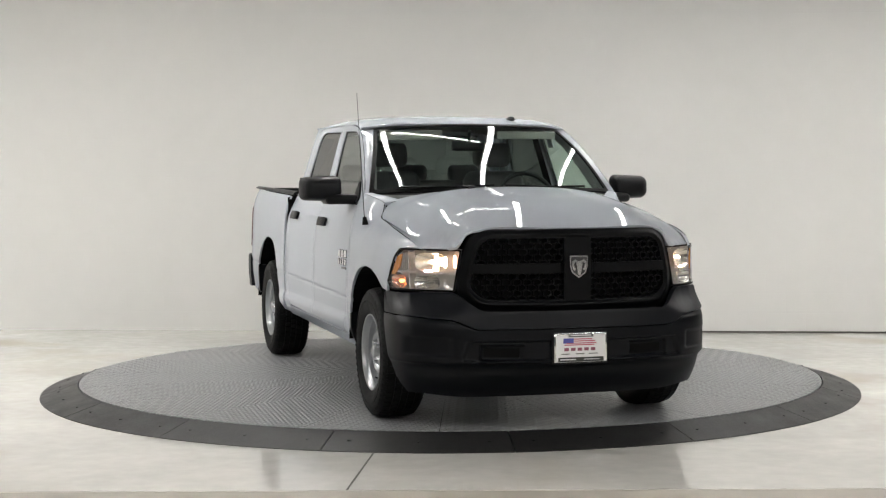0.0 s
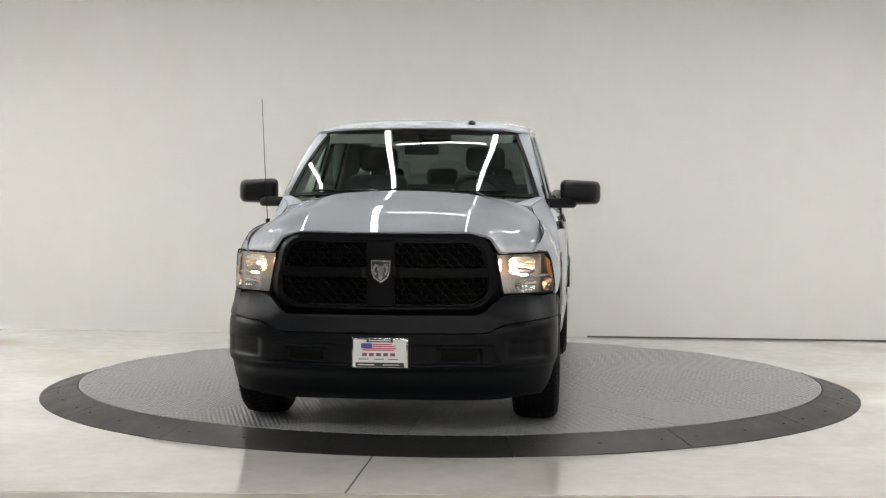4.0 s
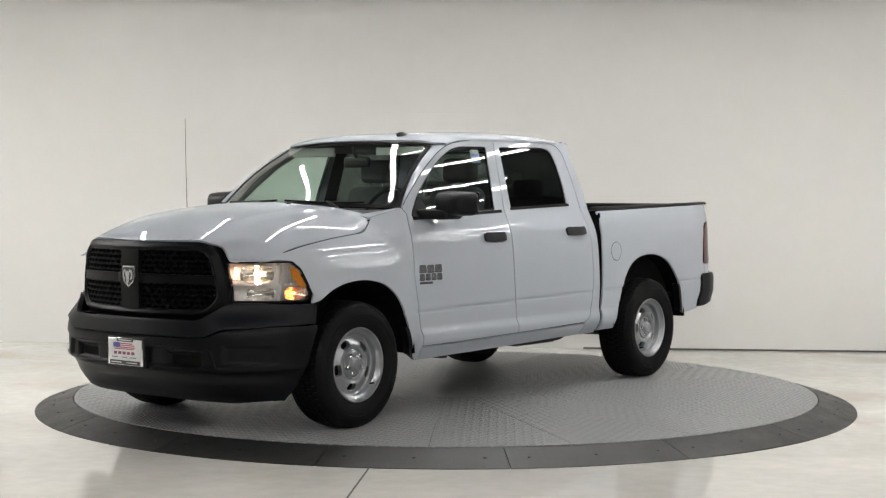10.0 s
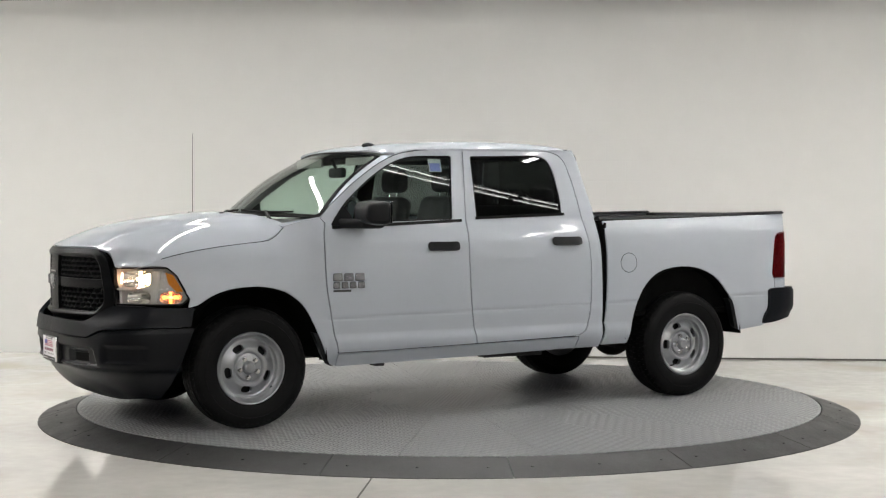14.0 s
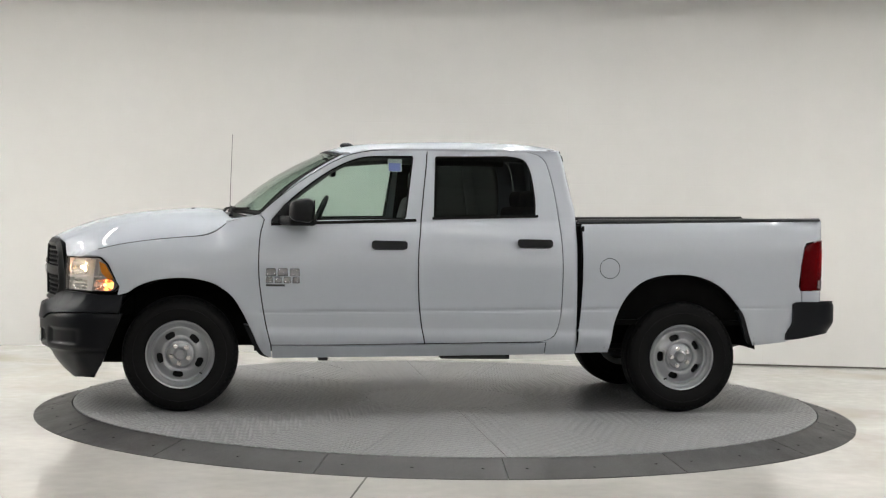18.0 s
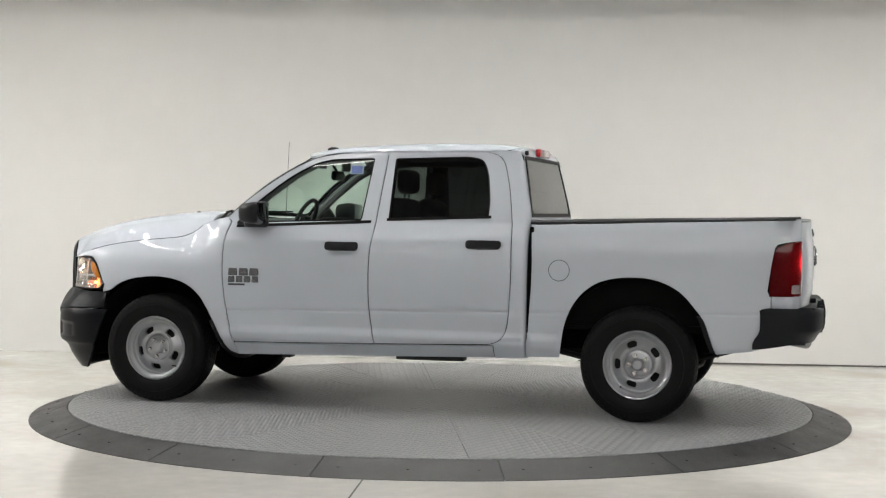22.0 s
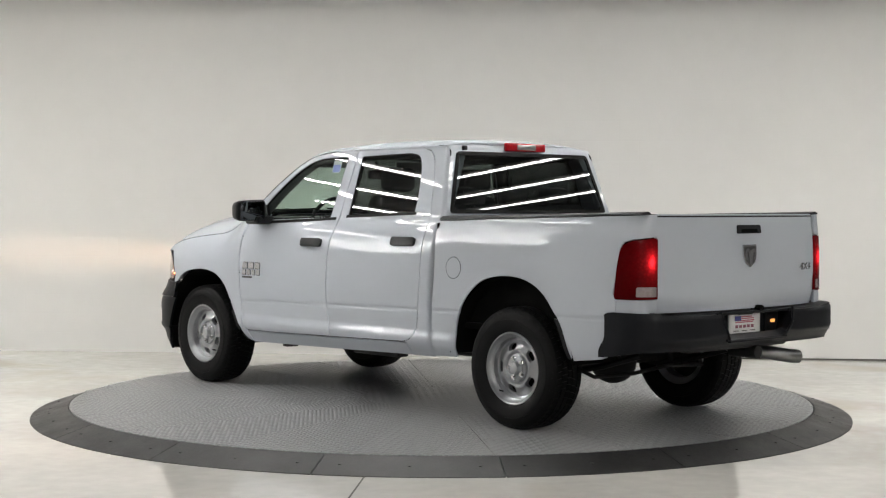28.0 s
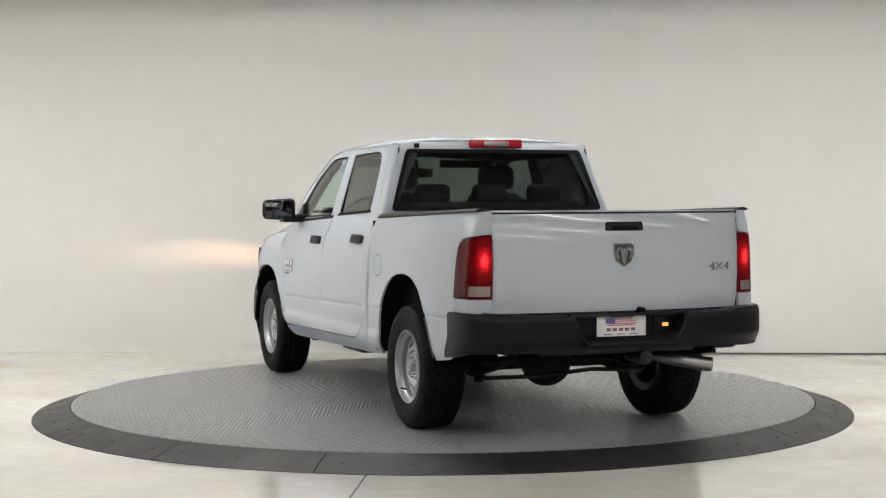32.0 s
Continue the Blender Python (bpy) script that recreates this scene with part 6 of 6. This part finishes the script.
for y in (-0.30, 0.30):
    bm = bmesh.new()
    box(bm, 1.90, 1.925, y - 0.012, y + 0.012, hood_z(1.91, y) - 0.004, hood_z(1.91, y) + 0.008, 0.003)
    part("washer_nozzle", bm, SEAL, truck, "small black washer nozzle")

# ---- cabin ----
patch("headliner", lambda u, v: (u, v, roof_fn(u, v)[2] - 0.045), [(0.84, -0.64), (0.84, 0.64), (0.6, 0.70), (-0.72, 0.69), (-0.72, -0.69), (0.6, -0.70)], 0.12, HEADLINER, truck, "grey cloth headliner", 0, True)
bm = bmesh.new()
vs = box(bm, 1.12, 1.52, -0.80, 0.80, 1.00, 1.36, 0.06, 3)
for v in bm.verts:
    if v.co.z > 1.25 and v.co.x < 1.3:
        v.co.z -= 0.03
part("dashboard", bm, CABIN, truck, "dark grey dashboard")
bm = bmesh.new()
lathe(bm, [(0.190 + 0.016 * math.cos(2 * math.pi * k / 8), 0.016 * math.sin(2 * math.pi * k / 8)) for k in range(8)], 36, True)
box(bm, -0.18, 0.18, -0.012, 0.012, -0.022, 0.022, 0.008)
box(bm, -0.065, 0.065, -0.025, 0.03, -0.075, 0.06, 0.02)
bmesh.ops.transform(bm, matrix=Matrix.Translation((1.02, 0.38, 1.33)) @ Matrix.Rotation(radians(90), 4, "Z") @ Matrix.Rotation(radians(-24), 4, "X"), verts=bm.verts)
part("steering_wheel", bm, BLACK, truck, "black steering wheel")
for y in (0.39, -0.39):
    seat = new("front_seat")
    seat.parent = truck
    tagged(seat, "dark grey cloth bucket seat")
    bm = bmesh.new()
    box(bm, 0.35, 0.85, y - 0.26, y + 0.26, 0.80, 0.98, 0.06, 3)
    part("cushion", bm, CLOTH, seat)
    bm = bmesh.new()
    box(bm, -0.08, 0.08, y - 0.26, y + 0.26, 0.0, 0.64, 0.065, 4)
    for v in bm.verts:
        v.co.y = y + (v.co.y - y) * (1 - 0.18 * step01(0.35, 0.64, v.co.z))
    bmesh.ops.transform(bm, matrix=Matrix.Translation((0.36, 0, 0.90)) @ Matrix.Rotation(radians(-14), 4, "Y"), verts=bm.verts)
    part("backrest", bm, CLOTH, seat)
    bm = bmesh.new()
    box(bm, 0.13, 0.25, y - 0.14, y + 0.14, 1.555, 1.735, 0.05, 4)
    part("headrest", bm, CLOTH, seat)
    bm = bmesh.new()
    for d in (-0.06, 0.06):
        cyl(bm, (0.21, y + d, 1.50), (0.19, y + d, 1.60), 0.007, seg=8)
    part("headrest_post", bm, CHROME, seat)
bench = new("rear_bench")
bench.parent = truck
tagged(bench, "dark grey cloth rear bench")
bm = bmesh.new()
box(bm, -0.45, 0.02, -0.72, 0.72, 0.80, 0.98, 0.06, 3)
part("cushion", bm, CLOTH, bench)
bm = bmesh.new()
box(bm, -0.70, -0.54, -0.72, 0.72, 0.90, 1.46, 0.05, 3)
part("backrest", bm, CLOTH, bench)
for y in (0.42, 0.0, -0.42):
    bm = bmesh.new()
    box(bm, -0.69, -0.58, y - 0.125, y + 0.125, 1.45, 1.585, 0.045, 3)
    part("headrest", bm, CLOTH, bench)
bm = bmesh.new()
box(bm, 0.86, 0.90, -0.12, 0.12, 1.66, 1.735, 0.02, 3)
cyl(bm, (0.89, 0, 1.73), (0.93, 0, 1.80), 0.012, seg=10)
part("rear_view_mirror", bm, BLACK, truck, "black rear-view mirror")
for s in (1, -1):
    bm = bmesh.new()
    tube(bm, [(1.36, s * 0.79, 1.36), (1.15, s * 0.74, 1.55), (0.95, s * 0.70, 1.70), (0.78, s * 0.67, 1.79), (0.45, s * 0.66, 1.82), (-0.55, s * 0.66, 1.82)], 0.035, 8)
    part("inner_rail", bm, CABIN, truck, "grey inner roof rail trim")
    bm = bmesh.new()
    box(bm, 0.90, 0.915, s * 0.20, s * 0.62, 1.745, 1.80, 0.006)
    part("sun_visor", bm, HEADLINER, truck, "grey folded sun visor")
    bm = bmesh.new()
    box(bm, -0.70, 1.30, s * 0.80 - 0.02, s * 0.80 + 0.02, 0.90, 1.30, 0.02)
    part("door_trim", bm, CABIN, truck, "dark grey inner door trim")
patch("window_sticker", lambda u, v: (u, side_w(u, v) - 0.014, v), [(0.430, 1.694), (0.530, 1.694), (0.530, 1.785), (0.430, 1.785)], 0.05, STICKER_W, truck, "white paper window sticker", 0.001, True)
patch("sticker_print", lambda u, v: (u, side_w(u, v) - 0.0125, v), [(0.438, 1.698), (0.522, 1.698), (0.522, 1.755), (0.438, 1.755)], 0.05, STICKER, truck, "blue print on the window sticker", 0.001, True)

# ---- underbody ----
for s in (1, -1):
    bm = bmesh.new()
    tube(bm, [(2.35, s * 0.42, 0.52), (1.4, s * 0.44, 0.50), (0.2, s * 0.46, 0.44), (-0.8, s * 0.46, 0.46), (-1.5, s * 0.44, 0.62), (-2.1, s * 0.44, 0.60), (-2.7, s * 0.44, 0.62)], 0.06, 8)
    part("frame_rail", bm, FRAME, truck, "black steel frame rail")
    bm = bmesh.new()
    tube(bm, [(-0.95, s * 0.50, 0.44), (-1.3, s * 0.50, 0.36), (-1.6, s * 0.50, 0.33), (-1.95, s * 0.50, 0.40), (-2.3, s * 0.50, 0.50)], 0.022, 6)
    part("leaf_spring", bm, FRAME, truck, "black leaf spring")
    bm = bmesh.new()
    tube(bm, [(-1.75, s * 0.52, 0.30), (-1.55, s * 0.40, 0.75)], 0.03, 10)
    part("shock_absorber", bm, FRAME, truck, "black shock absorber")
    bm = bmesh.new()
    box(bm, 1.70, 2.20, s * 0.36, s * 0.66, 0.33, 0.38, 0.012)
    part("control_arm", bm, FRAME, truck, "black lower control arm")
bm = bmesh.new()
cyl(bm, (-1.602, -0.68, 0.392), (-1.602, 0.68, 0.392), 0.045, seg=16)
part("rear_axle", bm, FRAME, truck, "black rear axle tube")
bm = bmesh.new()
bmesh.ops.create_uvsphere(bm, u_segments=20, v_segments=12, radius=0.155, matrix=Matrix.Translation((-1.62, 0.0, 0.375)) @ Matrix.Diagonal((1.0, 1.05, 0.95, 1)))
part("differential", bm, FRAME, truck, "black differential housing")
bm = bmesh.new()
tube(bm, [(-1.85, 0.62, 0.40), (-1.95, 0.55, 0.34), (-1.98, 0.2, 0.34), (-1.98, -0.15, 0.37), (-1.98, -0.5, 0.35), (-1.85, -0.62, 0.40)], 0.014, 8)
part("sway_bar", bm, FRAME, truck, "black sway bar")
bm = bmesh.new()
cyl(bm, (1.967, -0.68, 0.392), (1.967, 0.68, 0.392), 0.04, seg=14)
part("front_axle", bm, FRAME, truck, "black front axle shaft")
bm = bmesh.new()
cyl(bm, (-1.45, 0, 0.40), (0.6, 0.05, 0.44), 0.04, seg=14)
part("driveshaft", bm, FRAME, truck, "black driveshaft")
bm = bmesh.new()
box(bm, 0.10, 1.30, -0.26, 0.26, 0.36, 0.62, 0.06)
part("gearbox", bm, FRAME, truck, "dark gearbox")
bm = bmesh.new()
box(bm, -0.75, 0.35, 0.18, 0.42, 0.36, 0.60, 0.05)
part("fuel_tank", bm, FRAME, truck, "black fuel tank")
bm = bmesh.new()
cyl(bm, (-1.0, -0.33, 0.47), (-0.2, -0.33, 0.46), 0.10, seg=18)
part("muffler", bm, ALUM, truck, "dull steel muffler")
bm = bmesh.new()
tube(bm, [(-1.0, -0.36, 0.48), (-1.3, -0.40, 0.58), (-1.7, -0.44, 0.66), (-2.1, -0.40, 0.56), (-2.35, -0.34, 0.51), (-2.52, -0.345, 0.50)], 0.036, 12)
pipe = part("exhaust_pipe", bm, ALUM, truck, "dull steel exhaust pipe")
bm = bmesh.new()
tube(bm, [(-2.50, -0.34, 0.500), (-2.58, -0.38, 0.492), (-2.66, -0.46, 0.474), (-2.70, -0.53, 0.460), (-2.715, -0.60, 0.452)], [0.042, 0.044, 0.045, 0.046, 0.046], 18)
part("tailpipe", bm, ALUM, pipe, "dull steel tailpipe")
bm = bmesh.new()
cyl(bm, (-2.18, 0.0, 0.52), (-2.18, 0.0, 0.72), 0.36, seg=36)
part("spare_wheel", bm, RUBBER, truck, "black spare tyre under the bed")
bm = bmesh.new()
box(bm, -2.70, -2.60, -0.50, 0.50, 0.54, 0.62, 0.02)
part("hitch_bar", bm, FRAME, truck, "black hitch bar")
bm = bmesh.new()
cyl(bm, (-2.50, -0.165, 0.51), (-2.72, -0.165, 0.51), 0.042, seg=20)
part("hitch_socket", bm, FRAME, truck, "pale round hitch socket")
for s in (1, -1):
    for x0, x1, z0 in ((0.94, 1.01, 0.350), (-0.36, 0.14, 0.366)):
        bm = bmesh.new()
        box(bm, x0, x1, s * 0.80 - 0.05, s * 0.80 + 0.05, z0, 0.40, 0.008)
        part("sill_bracket", bm, FRAME, truck, "black bracket under the sill")
bm = bmesh.new()
box(bm, 2.35, 2.80, -0.60, 0.60, 0.30, 0.60, 0.04)
part("radiator_shroud", bm, VOID, truck, "black radiator shroud")
bm = bmesh.new()
box(bm, 2.30, 2.66, -0.62, 0.62, 0.62, 1.02, 0.05)
part("nose_inner", bm, VOID, truck, "black structure behind the lamps")


# ---- the overhangs, drawn a little long, are drawn in at both ends ----
for ob in truck.children_recursive:
    if ob.type == "MESH" and ob.matrix_basis == Matrix.Identity(4) and ob.parent.name.split(".")[0] not in ("wheel", "tyre", "rim", "hub_cap"):
        for v in ob.data.vertices:
            v.co.x -= 0.026 * step01(2.35, 2.95, v.co.x) - 0.020 * step01(-2.25, -2.75, v.co.x)
drive.location.x += 0.018

# ---- what turns ----
TURN = [(0, -73.32), (2, -84.23), (4, -95.16), (6, -106.12), (8, -117.10), (10, -128.10), (12, -139.13), (14, -150.18), (16, -161.23), (18, -172.30), (20, -183.36), (22, -194.42), (24, -205.47), (26, -216.50), (28, -227.49), (30, -238.45), (32, -249.36)]


truck.scale = (1.0, 1.033, 1.0)


def motions():
    """The turntable carries the truck round at a steady pace."""
    walk(disc, [(t, pose(0, 0, 0, 0, 0, a)) for t, a in TURN])
    walk(truck, [(t, Matrix.Translation((0, 0, DISC_Z)) @ pose(0, 0, 0, 0, 0, a) @ pose(0, -0.125, 0.005)) for t, a in TURN])


motions()
